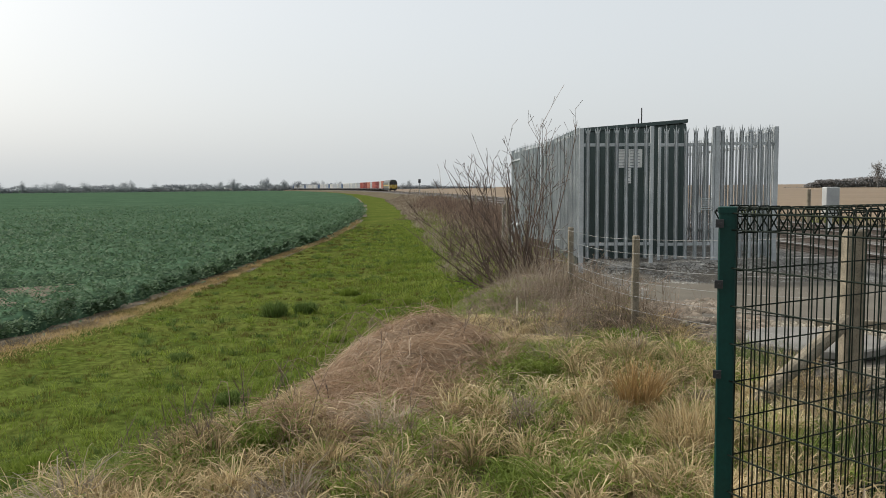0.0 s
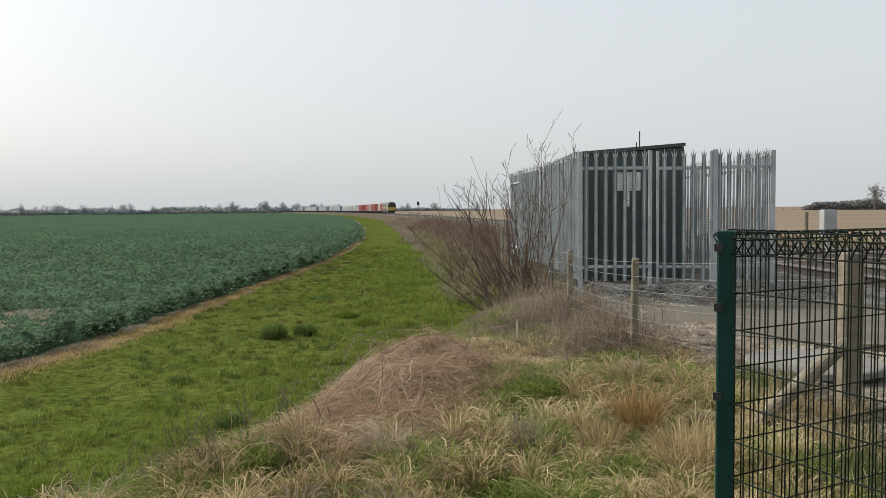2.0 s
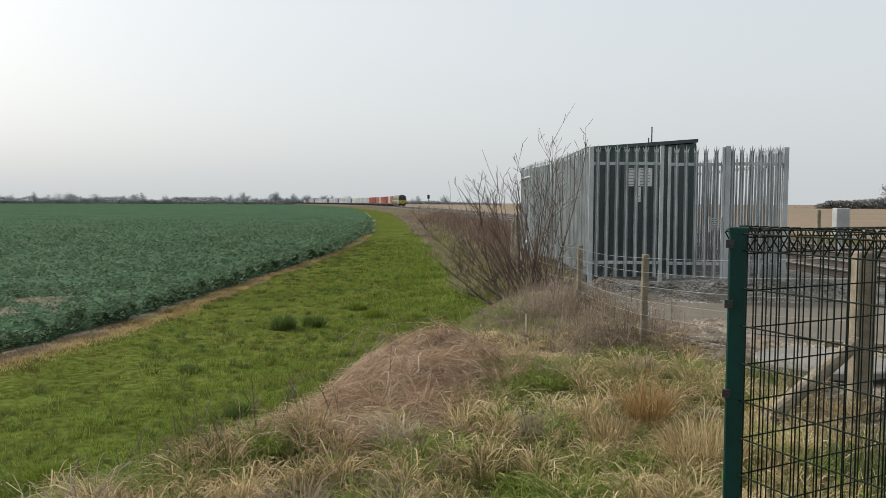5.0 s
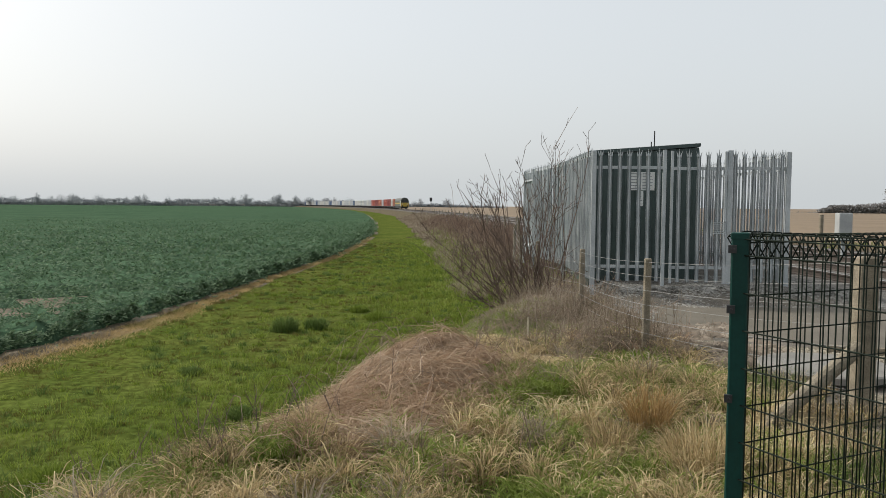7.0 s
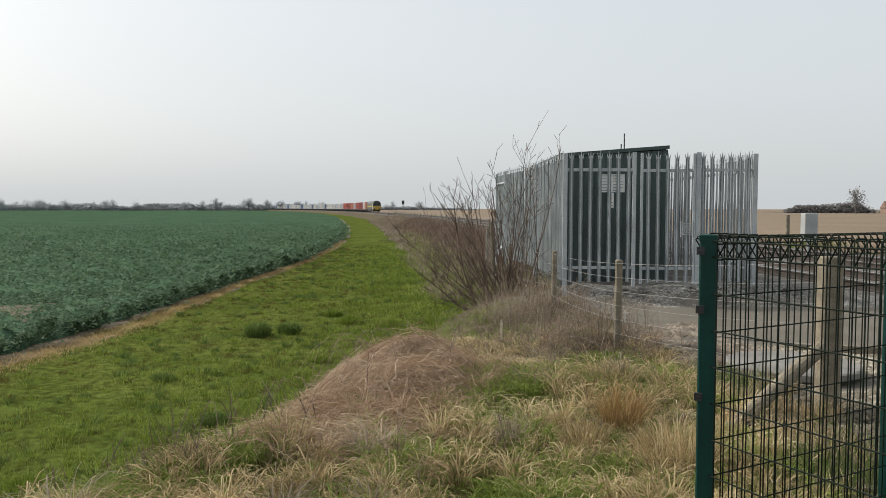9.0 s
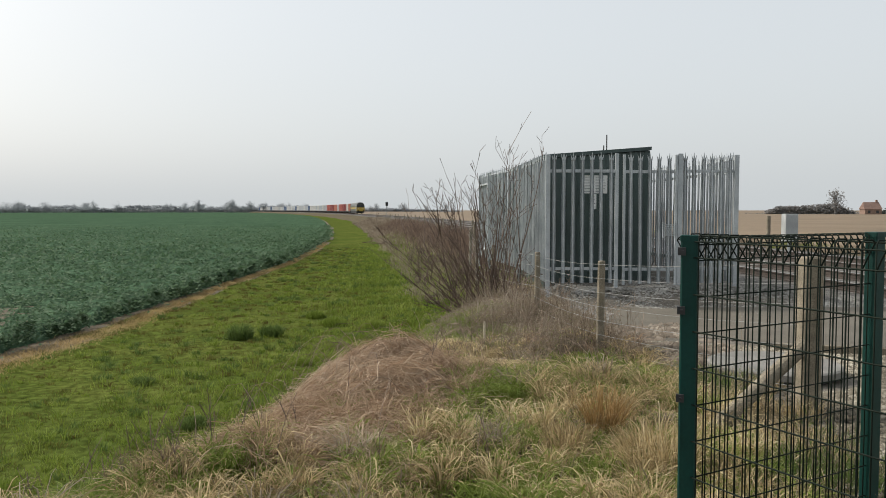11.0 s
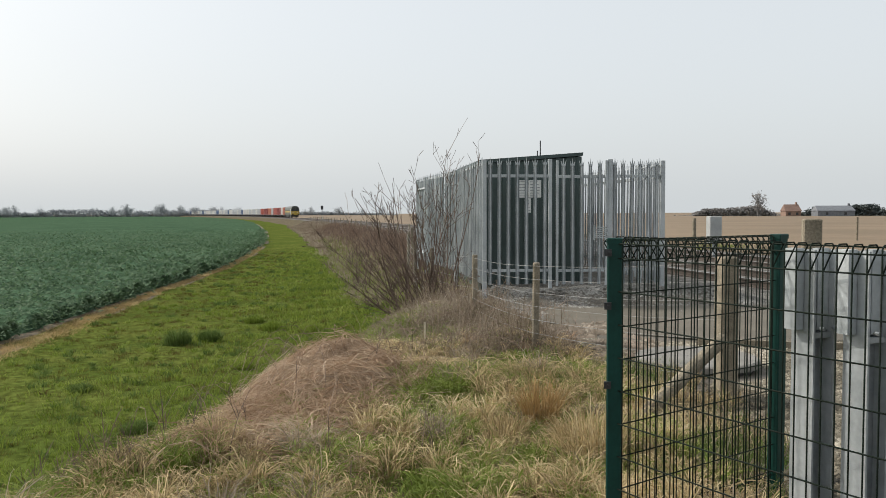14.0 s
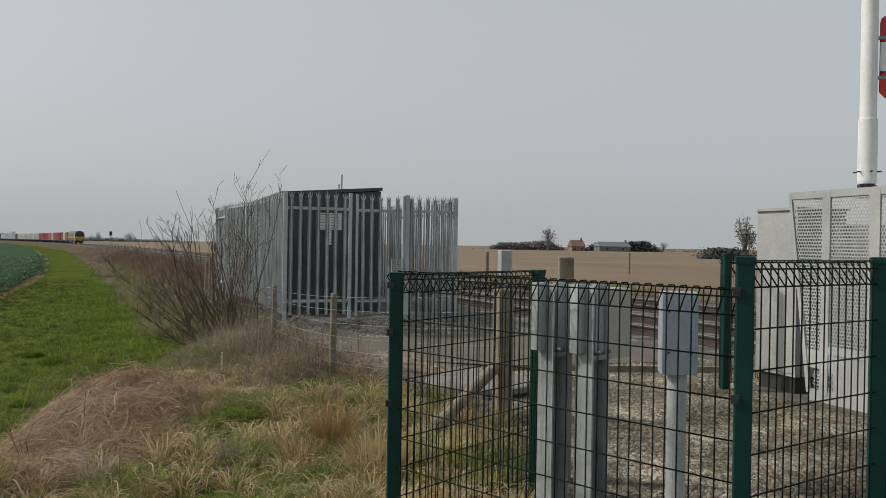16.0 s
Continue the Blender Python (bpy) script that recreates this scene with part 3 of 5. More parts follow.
line = [(STRAIN[0], STRAIN[1], 0.1, 1.43)] + STAKES
for k in range(7):
    pts = []
    f = 0.12 + 0.85 * (1 - k / 7)
    for (x0, y0, a0, b0), (x1, y1, a1, b1) in zip(line[:-1], line[1:]):
        for i in range(6):
            u = i / 6
            sag = 0.03 * math.sin(math.pi * u)
            pts.append((x0 + (x1 - x0) * u - 0.045, y0 + (y1 - y0) * u, (a0 + (b0 - a0) * f) * (1 - u) + (a1 + (b1 - a1) * f) * u - sag))
    tagged(new("fence_wire", Shape().tube(pts, 0.0023, 4).mesh("fence_wire", WIRE)), "thin galvanised fence wire strung between timber stakes", "wire", "fence wires")

# ---- manhole and hardstanding ----
slab = structure("hardstanding", Shape().add([(2.85, 11.1, 0.268), (3.6, 9.9, 0.268), (4.6, 9.2, 0.268), (7.5, 8.9, 0.268), (7.6, 12.6, 0.275), (3.2, 12.8, 0.268)], [(0, 1, 2, 3, 4, 5)]), CONCRETE, "flat grey concrete hardstanding", "pavement")
edging = thing("edging_board", (5.6, 8.5, 0.24), "weathered brown timber edging board between gravel and railway", "edging", "", -19.3)
part("board", Shape().chamfered(3.1, 0.05, -0.05, 0.10, 0.006), TIMBER, edging)
mh = thing("manhole_slab", (3.6, 7.85, 0.24), "round pale concrete chamber cover", "manhole")
part("cover", Shape().tube([(0, 0, 0.05), (0, 0, 0.105), (0, 0, 0.118)], [0.60, 0.60, 0.58], 40), COVER, mh)
# Near-black ring: the shadow beneath the raised cover is put into its colour.
part("chamber", Shape().tube([(0, 0, -0.2), (0, 0, 0.05)], [0.54, 0.54], 32), DARK, mh)


# ---- railway ----
def along(y, off):
    h = 0.5
    dx = (track_x(y + h) - track_x(y - h)) / (2 * h)
    n = math.hypot(1, dx)
    return track_x(y) + off / n, y - off * dx / n


def rails():
    ys = [-40 + 3 * i for i in range(50)] + [110 * 1.06 ** i for i in range(1, 40)]
    for tr in (0.0, -3.4):
        for g in (-0.75, 0.75):
            s, top = Shape(), Shape()
            for sh, prof in ((s, [(-0.07, 0.25), (0.07, 0.25), (0.07, 0.27), (0.012, 0.29), (0.012, 0.37), (0.036, 0.38), (0.036, 0.408), (-0.036, 0.408), (-0.036, 0.38), (-0.012, 0.37), (-0.012, 0.29), (-0.07, 0.27)]), (top, [(-0.03, 0.406), (0.03, 0.406), (0.028, 0.413), (-0.028, 0.413)])):
                n = len(prof)
                for y in ys:
                    for u, z in prof:
                        px, py = along(y, tr + g + u)
                        sh.v.append((px, py, z))
                sh.f = [(j * n + i, j * n + (i + 1) % n, (j + 1) * n + (i + 1) % n, (j + 1) * n + i) for j in range(len(ys) - 1) for i in range(n)]
            ob = tagged(new("rail", s.mesh("rail", RAIL)), "rusty steel running rail with a worn bright head", "rail", "running rails", "structure")
            part("rail_head", top, RAIL_TOP, ob)


rails()
SLEEPER_MESH = Shape().box(-1.25, 1.25, -0.13, 0.13, 0.06, 0.252).mesh("sleeper", SLEEPER)
bed = Shape()
ysb = [-40 + 2 * i for i in range(70)] + [100 * 1.07 ** i for i in range(1, 40)]
for y in ysb:
    for o, z in ((-6.3, 0.0), (-5.0, 0.20), (1.6, 0.20), (3.0, 0.0)):
        bed.v.append((*along(y, o), z))
bed.f = [(j * 4 + i, j * 4 + i + 1, (j + 1) * 4 + i + 1, (j + 1) * 4 + i) for j in range(len(ysb) - 1) for i in range(3)]
bedob = structure("ballast_bed", bed, BALLAST, "grey-brown stone ballast bed under two tracks", "ballast")


# ---- train ----
def heading(y):
    return math.degrees(math.atan2(-(track_x(y + 1) - track_x(y - 1)), 2))


def set_on_track(s_y):
    return pose(track_x(s_y), s_y, 0.41, 0, 0, heading(s_y))


LOCO_Y = 262.0
loco = thing("locomotive", (track_x(LOCO_Y + 10.5), LOCO_Y + 10.5, 0.41), "green and yellow diesel freight locomotive", "locomotive", "", heading(LOCO_Y + 10.5))
body = [(-1.32, 1.0), (1.32, 1.0), (1.32, 2.7), (1.15, 3.3), (0.75, 3.7), (0.0, 3.85), (-0.75, 3.7), (-1.15, 3.3), (-1.32, 2.7)]
part("body", Shape().prism(body, -9.9, 10.3), LOCO_GREEN, loco)
part("cab_nose", Shape().prism([(-1.3, 0.9), (1.3, 0.9), (1.3, 2.15), (-1.3, 2.15)], -10.35, -9.9), YELLOW, loco, "yellow lower cab end")
part("cab_top", Shape().prism([(-1.3, 2.15), (1.3, 2.15), (1.3, 2.7), (1.12, 3.25), (0.7, 3.6), (0, 3.72), (-0.7, 3.6), (-1.12, 3.25), (-1.3, 2.7)], -10.3, -9.9), LOCO_GREEN, loco)
for x in (-0.58, 0.58):
    part("windscreen", Shape().box(x - 0.5, x + 0.5, -10.33, -10.29, 2.3, 3.05), DARK, loco, "dark windscreen")
    part("headlight", Shape().tube([(x * 1.3, -10.35, 1.75), (x * 1.3, -10.40, 1.75)], 0.12, 10), WHITE, loco, "round pale headlight")
for y0 in (-8.8, 4.6):
    bogie = part("bogie", Shape().box(-1.2, 1.2, y0, y0 + 4.2, 0.3, 0.98), DARK, loco)
    for yy in (y0 + 0.7, y0 + 2.1, y0 + 3.5):
        part("wheelset", Shape().tube([(-0.82, yy, 0.5), (-0.68, yy, 0.5)], 0.5, 16).tube([(0.68, yy, 0.5), (0.82, yy, 0.5)], 0.5, 16).tube([(-0.7, yy, 0.5), (0.7, yy, 0.5)], 0.08, 8), RAIL, bogie)
part("fuel_tank", Shape().box(-1.25, 1.25, -3.2, 3.2, 0.3, 0.98), DARK, loco)
part("side_stripe", Shape().box(-1.335, -1.3, -9.0, 9.0, 1.75, 2.15), YELLOW, loco, "yellow body stripe")
part("cab_side", Shape().box(-1.34, -1.3, -9.6, -7.6, 1.1, 2.8), PALE_GREY, loco, "pale cab side")
for x in (-0.87, 0.87):
    part("buffer", Shape().tube([(x, -10.35, 1.05), (x, -10.9, 1.05), (x, -10.92, 1.05)], [0.12, 0.12, 0.25], 12), DARK, loco)
BOX_COLOURS = [("red", (0.32, 0.07, 0.05)), ("white", (0.46, 0.46, 0.44)), ("maroon", (0.20, 0.035, 0.03)), ("grey", (0.36, 0.38, 0.40)), ("orange", (0.36, 0.12, 0.07)), ("blue", (0.05, 0.09, 0.18))]
BOX_MATS = [material("container_" + n, c, tuple(v * 1.15 for v in c), 0.6, 0.55, bump=0, fine=4, spread=0.1) for n, c in BOX_COLOURS]


def container_mesh(length, mat):
    s = Shape()
    n = 24
    for sx in (-1, 1):
        for i in range(n):
            y0, y1 = -length / 2 + length * i / n, -length / 2 + length * (i + 0.5) / n
            s.box(min(sx * 1.20, sx * 1.235), max(sx * 1.20, sx * 1.235), y0, y1, 0.1, 2.45)
    s.box(-1.205, 1.205, -length / 2 + 0.02, length / 2 - 0.02, 0.02, 2.56)
    for z0, z1 in ((0, 0.14), (2.44, 2.59)):
        s.box(-1.22, 1.22, -length / 2, length / 2, z0, z1)
    for x in (-1.15, -0.05, 0.55, 1.08):
        s.box(x, x + 0.08, -length / 2 - 0.03, -length / 2, 0.1, 2.5)
    return s.mesh("container_body", mat)


CONT = {(k, L): container_mesh(L, BOX_MATS[k]) for k in range(6) for L in (6.06, 12.19)}
wag = Shape().box(-1.2, 1.2, -9.6, 9.6, 0.78, 0.98).box(-0.3, 0.3, -9.6, 9.6, 0.45, 0.78)
WAGON = {"deck": wag.mesh("deck", DARK), "bogie": Shape().box(-1.1, 1.1, -1.4, 1.4, 0.35, 0.75).mesh("bogie", DARK), "wheelset": Shape().tube([(-0.8, 0, 0.42), (0.8, 0, 0.42)], 0.42, 14).mesh("wheelset", RAIL)}
y = LOCO_Y + 21.5 + 10.2
ORDER = [4, 1, 2, 0, 3, 4, 2, 2, 0, 3, 1, 3, 1, 3, 1, 1, 5, 3, 1, 3, 3, 1, 5, 3, 1, 3, 1, 5, 3, 1, 3, 1, 1, 3, 5, 3, 1, 3, 1, 1, 5, 3, 5, 3, 1, 3]
for k in range(24):
    w = thing("container_wagon", (track_x(y), y, 0.41), "flat bogie container wagon in a freight train", "wagon", "wagons of the train", heading(y))
    part("deck", WAGON["deck"], None, w)
    for b in (-6.6, 6.6):
        bogie = part("bogie", WAGON["bogie"], None, w, "", pose(0, b, 0))
        for a in (-0.9, 0.9):
            part("wheelset", WAGON["wheelset"], None, bogie, "", pose(0, a, 0))
    loads = [(-6.35, 6.06), (3.05, 12.19)] if k % 3 else [(-6.5, 6.06), (0.0, 6.06), (6.5, 6.06)]
    for j, (o, L) in enumerate(loads):
        ci = ORDER[(2 * k + j) % len(ORDER)]
        c = tagged(new("freight_container"), BOX_COLOURS[ci][0] + " corrugated steel freight container on a wagon", "container", "containers")
        c.matrix_world = w.matrix_basis @ pose(0, o, 0.98)
        part("container_body", CONT[(ci, L)], None, c)
    y += 20.3 * math.cos(math.radians(heading(y)))


# ---- sleepers ----
def sleepers():
    for tr in (0.0, -3.4):
        for k in range(60):
            y = 1.0 + 0.65 * k
            x, yy = along(y, tr)
            part("sleeper", SLEEPER_MESH, None, bedob, "", pose(x, yy, 0.0, 0, 0, heading(y)))


sleepers()


# ---- bare shrub beside the fence ----
def shrub(at, seed, stems, height, spread, label, east=0.55):
    """Many stems from one root, each forking twice into fine crooked twigs; the fence side is held back."""
    rnd = random.Random(seed)
    ob = thing("bare_shrub", at, label, "shrub")
    kink = lambda k: Vector((rnd.gauss(0, k), rnd.gauss(0, k), rnd.gauss(0, k * 0.5)))

    def grow(s, p, d, L, r, depth):
        n = 5 if depth < 2 else 3
        pts, rad = [p], [r]
        for i in range(n):
            d = (d + kink(0.16) + Vector((0, 0, 0.05))).normalized()
            pts.append(pts[-1] + d * L / n)
            rad.append(max(r * (1 - 0.7 * (i + 1) / n), 0.0027))
        s.tube(pts, rad, 5 if depth == 0 else 3, False)
        if depth < 3:
            for _ in range((5, 4, 3)[depth]):
                i = rnd.randint(1 if depth else 2, n)
                side = (d + kink(0.75)).normalized()
                grow(s, pts[i], side, L * rnd.uniform(0.28, 0.55), max(rad[i] * 0.65, 0.003), depth + 1)

    for k in range(stems):
        s = Shape()
        a = rnd.uniform(0, 6.283)
        base = rnd.uniform(0, 0.30)
        out = rnd.uniform(0.1, 1.0) * spread / height * (east if math.cos(a) > 0 else 1.25)
        d = Vector((math.cos(a) * out, math.sin(a) * out * 0.8, 1)).normalized()
        grow(s, Vector((base * math.cos(a), base * math.sin(a), -0.1)), d, height * rnd.uniform(0.5, 0.85) * (1 - 0.28 * out), rnd.uniform(0.011, 0.021), 0)
        part("stem", s, TWIG, ob)
    return ob


def fan_shrub(at, seed, label):
    """A stool of straight shoots spread like a fan, wide towards the field, with short budded twigs."""
    rnd = random.Random(seed)
    ob = thing("bare_shrub", at, label, "shrub")

    def shoot(s, p, d, L, r, depth):
        n = 7 if depth == 0 else 4
        pts = [p]
        for i in range(n):
            d = (d + Vector((rnd.gauss(0, 0.055), rnd.gauss(0, 0.055), rnd.gauss(0.012, 0.04)))).normalized()
            pts.append(pts[-1] + d * L / n)
        s.tube(pts, [max(r * (1 - 0.75 * i / n), 0.0034) for i in range(n + 1)], 5 if depth == 0 else 3, False)
        if depth < 2:
            for _ in range(rnd.randint(4, 7) if depth == 0 else rnd.randint(1, 3)):
                i = rnd.randint(2 if depth == 0 else 1, n)
                turn = Vector((rnd.gauss(0, 0.5), rnd.gauss(0, 0.5), rnd.gauss(0.15, 0.35)))
                shoot(s, pts[i], (d + turn).normalized(), L * rnd.uniform(0.10, 0.30) + 0.05, max(r * 0.45, 0.0038), depth + 1)
        else:
            for q in pts[2:]:
                s.box(q.x - 0.004, q.x + 0.004, q.y - 0.004, q.y + 0.004, q.z - 0.006, q.z + 0.006)

    # lean from upright in degrees (minus: towards the field) and length
    fan = [(rnd.triangular(-58, 20, -18), 0.0) for _ in range(36)] + [(rnd.uniform(-82, -55), -0.5) for _ in range(7)] + [(6, 0.35), (3, 0.3), (9, 0.15), (-8, 0.3), (-22, 0.4), (-30, 0.4), (7, 0.2), (-14, 0.35), (-38, 0.3)]
    for lean, more in fan:
        s = Shape()
        t = radians(lean)
        root = Vector((rnd.gauss(0, 0.22) + 0.004 * lean, rnd.gauss(0, 0.22), -0.15))
        d = Vector((math.sin(t), rnd.gauss(0, 0.22), math.cos(t))).normalized()
        shoot(s, root, d, rnd.uniform(1.9, 2.8) * (1 - 0.0036 * abs(lean)) + more, rnd.uniform(0.009, 0.017) + 0.004 * (more > 0.3), 0)
        part("stem", s, TWIG, ob)
    return ob


fan_shrub((1.60, 14.5, 0.0), 5, "leafless brown shrub fanning out in many thin shoots")
shrub((0.9, 18.2, -0.1), 12, 7, 1.1, 1.0, "low leafless brown shrub in the rough bank")
shrub((0.4, 23.0, -0.1), 15, 7, 1.2, 1.0, "low leafless brown shrub in the rough bank")
shrub((1.74, 12.6, -0.05), 21, 3, 1.25, 0.2, "thin leafless sapling by the wire fence")


# ---- grasses ----
def blade_material(name, colours, patch=0.9, rough=0.8, thin=0.35):
    """Blades take their colour from a random value each, shifted by patches."""
    m = bpy.data.materials.new(name)
    m.use_nodes = True
    n, l = m.node_tree.nodes, m.node_tree.links
    p = n["Principled BSDF"]
    p.inputs["Roughness"].default_value = rough
    p.inputs["Specular IOR Level"].default_value = 0.2
    geo, nz = n.new("ShaderNodeNewGeometry"), n.new("ShaderNodeTexNoise")
    nz.inputs["Scale"].default_value = patch
    l.new(geo.outputs["Position"], nz.inputs["Vector"])
    add = n.new("ShaderNodeMath")
    add.operation = "MULTIPLY_ADD"
    add.inputs[1].default_value = 0.55
    l.new(geo.outputs["Random Per Island"], add.inputs[0])
    sub = n.new("ShaderNodeMath")
    sub.operation = "MULTIPLY_ADD"
    sub.inputs[1].default_value, sub.inputs[2].default_value = 1.3, -0.42
    l.new(nz.outputs["Fac"], sub.inputs[0])
    l.new(sub.outputs[0], add.inputs[2])
    ramp = n.new("ShaderNodeValToRGB")
    while len(ramp.color_ramp.elements) < len(colours):
        ramp.color_ramp.elements.new(0.5)
    for i, c in enumerate(colours):
        ramp.color_ramp.elements[i].position = i / (len(colours) - 1)
        ramp.color_ramp.elements[i].color = (*c, 1)
    l.new(add.outputs[0], ramp.inputs[0])
    l.new(ramp.outputs[0], p.inputs["Base Color"])
    if thin:
        tr, mix = n.new("ShaderNodeBsdfTranslucent"), n.new("ShaderNodeMixShader")
        mix.inputs[0].default_value = thin
        l.new(ramp.outputs[0], tr.inputs["Color"])
        l.new(p.outputs[0], mix.inputs[1])
        l.new(tr.outputs[0], mix.inputs[2])
        l.new(mix.outputs[0], n["Material Output"].inputs["Surface"])
    return m


def blades(name, x, y, h, w, lean, mat, label, category, z=None, droop=0.5, seed=1):
    """One bent ribbon for each root: h long, w wide, leaning by lean in a random direction."""
    rng = np.random.default_rng(seed)
    n = len(x)
    z = ground_z(x, y) - 0.02 if z is None else z
    a = rng.uniform(0, 2 * np.pi, n)
    dx, dy = np.cos(a), np.sin(a)
    b = rng.uniform(0, 2 * np.pi, n)
    sx, sy = np.cos(b) * w / 2, np.sin(b) * w / 2
    l1 = lean * h * 0.35
    l2 = lean * h
    up2 = h * np.sqrt(np.clip(1 - (lean * 0.85) ** 2, 0.03, 1)) * (1 - droop * lean * 0.5)
    v = np.empty((n, 5, 3))
    v[:, 0] = np.stack((x - sx, y - sy, z), 1)
    v[:, 1] = np.stack((x + sx, y + sy, z), 1)
    mz = z + up2 * 0.6
    v[:, 2] = np.stack((x + dx * l1 + sx * 0.8, y + dy * l1 + sy * 0.8, mz), 1)
    v[:, 3] = np.stack((x + dx * l1 - sx * 0.8, y + dy * l1 - sy * 0.8, mz), 1)
    v[:, 4] = np.stack((x + dx * l2, y + dy * l2, z + up2), 1)
    f = np.array([[0, 1, 2], [0, 2, 3], [3, 2, 4]])[None] + 5 * np.arange(n)[:, None, None]
    return tagged(new(name, arrays_mesh(name, v.reshape(-1, 3), f.reshape(-1, 3), mat)), label, category, kind="stuff")


STRAW = blade_material("straw", [(0.10, 0.072, 0.040), (0.33, 0.25, 0.13), (0.58, 0.46, 0.265), (0.80, 0.70, 0.48)])
SCRUB = blade_material("scrub_twig", [(0.07, 0.05, 0.04), (0.13, 0.09, 0.07), (0.22, 0.16, 0.12), (0.32, 0.25, 0.19)])
ORANGE = blade_material("orange_straw", [(0.22, 0.135, 0.055), (0.38, 0.25, 0.105), (0.50, 0.36, 0.18)], thin=0.15)
FRINGE = blade_material("dead_fringe", [(0.24, 0.17, 0.08), (0.42, 0.30, 0.14), (0.54, 0.40, 0.20), (0.60, 0.48, 0.28)])
DEAD = blade_material("dead_stems", [(0.10, 0.078, 0.055), (0.20, 0.158, 0.115), (0.32, 0.265, 0.20), (0.46, 0.40, 0.32)])
REDDISH = blade_material("dead_bramble", [(0.13, 0.083, 0.052), (0.31, 0.21, 0.135), (0.44, 0.325, 0.225), (0.58, 0.47, 0.355)])
FRESH = blade_material("fresh_grass", [(0.075, 0.105, 0.018), (0.145, 0.195, 0.036), (0.22, 0.275, 0.06), (0.35, 0.365, 0.15)])
MOWN = blade_material("mown_grass", [(0.105, 0.095, 0.026), (0.135, 0.15, 0.026), (0.18, 0.215, 0.036), (0.23, 0.265, 0.055)], 0.5)
WORN = blade_material("worn_grass", [(0.07, 0.058, 0.020), (0.115, 0.095, 0.028), (0.135, 0.135, 0.032), (0.17, 0.19, 0.045)], 0.8)
LUSH = blade_material("lush_grass", [(0.085, 0.125, 0.018), (0.145, 0.20, 0.030), (0.205, 0.265, 0.045), (0.29, 0.33, 0.09)])
TUFT = blade_material("dark_tuft", [(0.055, 0.09, 0.022), (0.095, 0.145, 0.036), (0.15, 0.20, 0.06)])

rng = np.random.default_rng(4)


def spots(n, x0, x1, y0, y1):
    return rng.uniform(x0, x1, n), rng.uniform(y0, y1, n)


def pull(x, y, cx, cy, r):
    return np.exp(-((x - cx) ** 2 + (y - cy) ** 2) / (r * r))


def right_edge(y):
    return np.interp(y, [0, 2.2, 3.7, 5, 7, 9, 13, 24, 60], [2.0, 2.0, 2.1, 2.25, 2.5, 2.5, 2.3, 1.7, -1.0])


def green_edge(y):
    """Where the green margin gives way to the dry bank."""
    return foot_x(y) + np.interp(y, [3, 5, 7, 9, 11, 16, 22, 30], [0.5, 0.5, 0.35, 0.75, 1.3, 1.2, 0.6, 0.1])


def arch(name, x, y, h, reach, droop, w, mat, label, category="grass", a=None, z=None, seed=1):
    """Thin ribbons that rise from a root, bend over and hang; droop over 1 brings the tip back down."""
    q = np.random.default_rng(seed)
    n = len(x)
    z = ground_z(x, y) - 0.015 if z is None else z
    a = q.uniform(0, 2 * np.pi, n) if a is None else a
    curl = q.normal(0, 0.7, n)
    b = q.uniform(0, 2 * np.pi, n)
    side = np.stack((np.cos(b), np.sin(b), q.normal(0, 0.3, n)), 1) * (w / 2)[:, None]
    v = np.empty((n, 9, 3))
    for i, u in enumerate((0.0, 0.35, 0.62, 0.84, 1.0)):
        r = reach * u ** 1.4
        p = np.stack((x + r * np.cos(a + curl * u), y + r * np.sin(a + curl * u), z + h * u * (1 + droop - droop * u)), 1)
        if i < 4:
            k = (0.9, 1.0, 0.8, 0.5)[i]
            v[:, 2 * i], v[:, 2 * i + 1] = p - side * k, p + side * k
        else:
            v[:, 8] = p
    f = np.array([[0, 1, 3], [0, 3, 2], [2, 3, 5], [2, 5, 4], [4, 5, 7], [4, 7, 6], [6, 7, 8]])[None] + 9 * np.arange(n)[:, None, None]
    return tagged(new(name, arrays_mesh(name, v.reshape(-1, 3), f.reshape(-1, 3), mat)), label, category, kind="stuff")


R = lambda lo, hi, n: rng.uniform(lo, hi, n)


def species(x, y):
    """How much green, bramble and grey weed grows at a spot of the bank."""
    g = 1.1 * pull(x, y, 0.85, 6.4, 0.6) + 0.9 * pull(x, y, 1.8, 8.0, 0.6) + pull(x, y, 1.3, 7.2, 0.5) + 1.1 * pull(x, y, 0.5, 4.7, 0.8) + 0.9 * pull(x, y, 1.85, 5.3, 0.6) + 0.7 * pull(x, y, 2.3, 6.6, 0.5) + pull(x, y, -2.6, 5.8, 1.0) + 0.7 * pull(x, y, -1.6, 4.6, 0.9) + 1.0 * pull(x, y, 0.5, 11.6, 1.0) + 0.8 * pull(x, y, 0.9, 9.9, 0.7) + 0.6 * pull(x, y, -0.4, 9.6, 0.8)
    g = g + 0.30 * waves(x, y, 2.7, 4)
    r = 1.1 * pull(x, y, -0.12, 7.1, 1.0) + 0.7 * pull(x, y, -0.5, 5.8, 0.75) + 0.25 * waves(x, y, 3.1, 8)
    d = 1.1 * pull(x, y, 1.9, 10.6, 1.7) + 1.1 * pull(x, y, 1.2, 13.5, 1.7) + 0.8 * pull(x, y, 2.7, 8.6, 0.7) + 0.3 * waves(x, y, 2.9, 6)
    green = rng.random(len(x)) < np.clip(g - 0.10, 0.10, 0.80)
    red = ~green & (rng.random(len(x)) < np.clip(r, 0.02, 0.9))
    dead = ~green & ~red & (rng.random(len(x)) < np.clip(d, 0.06, 0.9))
    return green, red, dead, ~green & ~red & ~dead


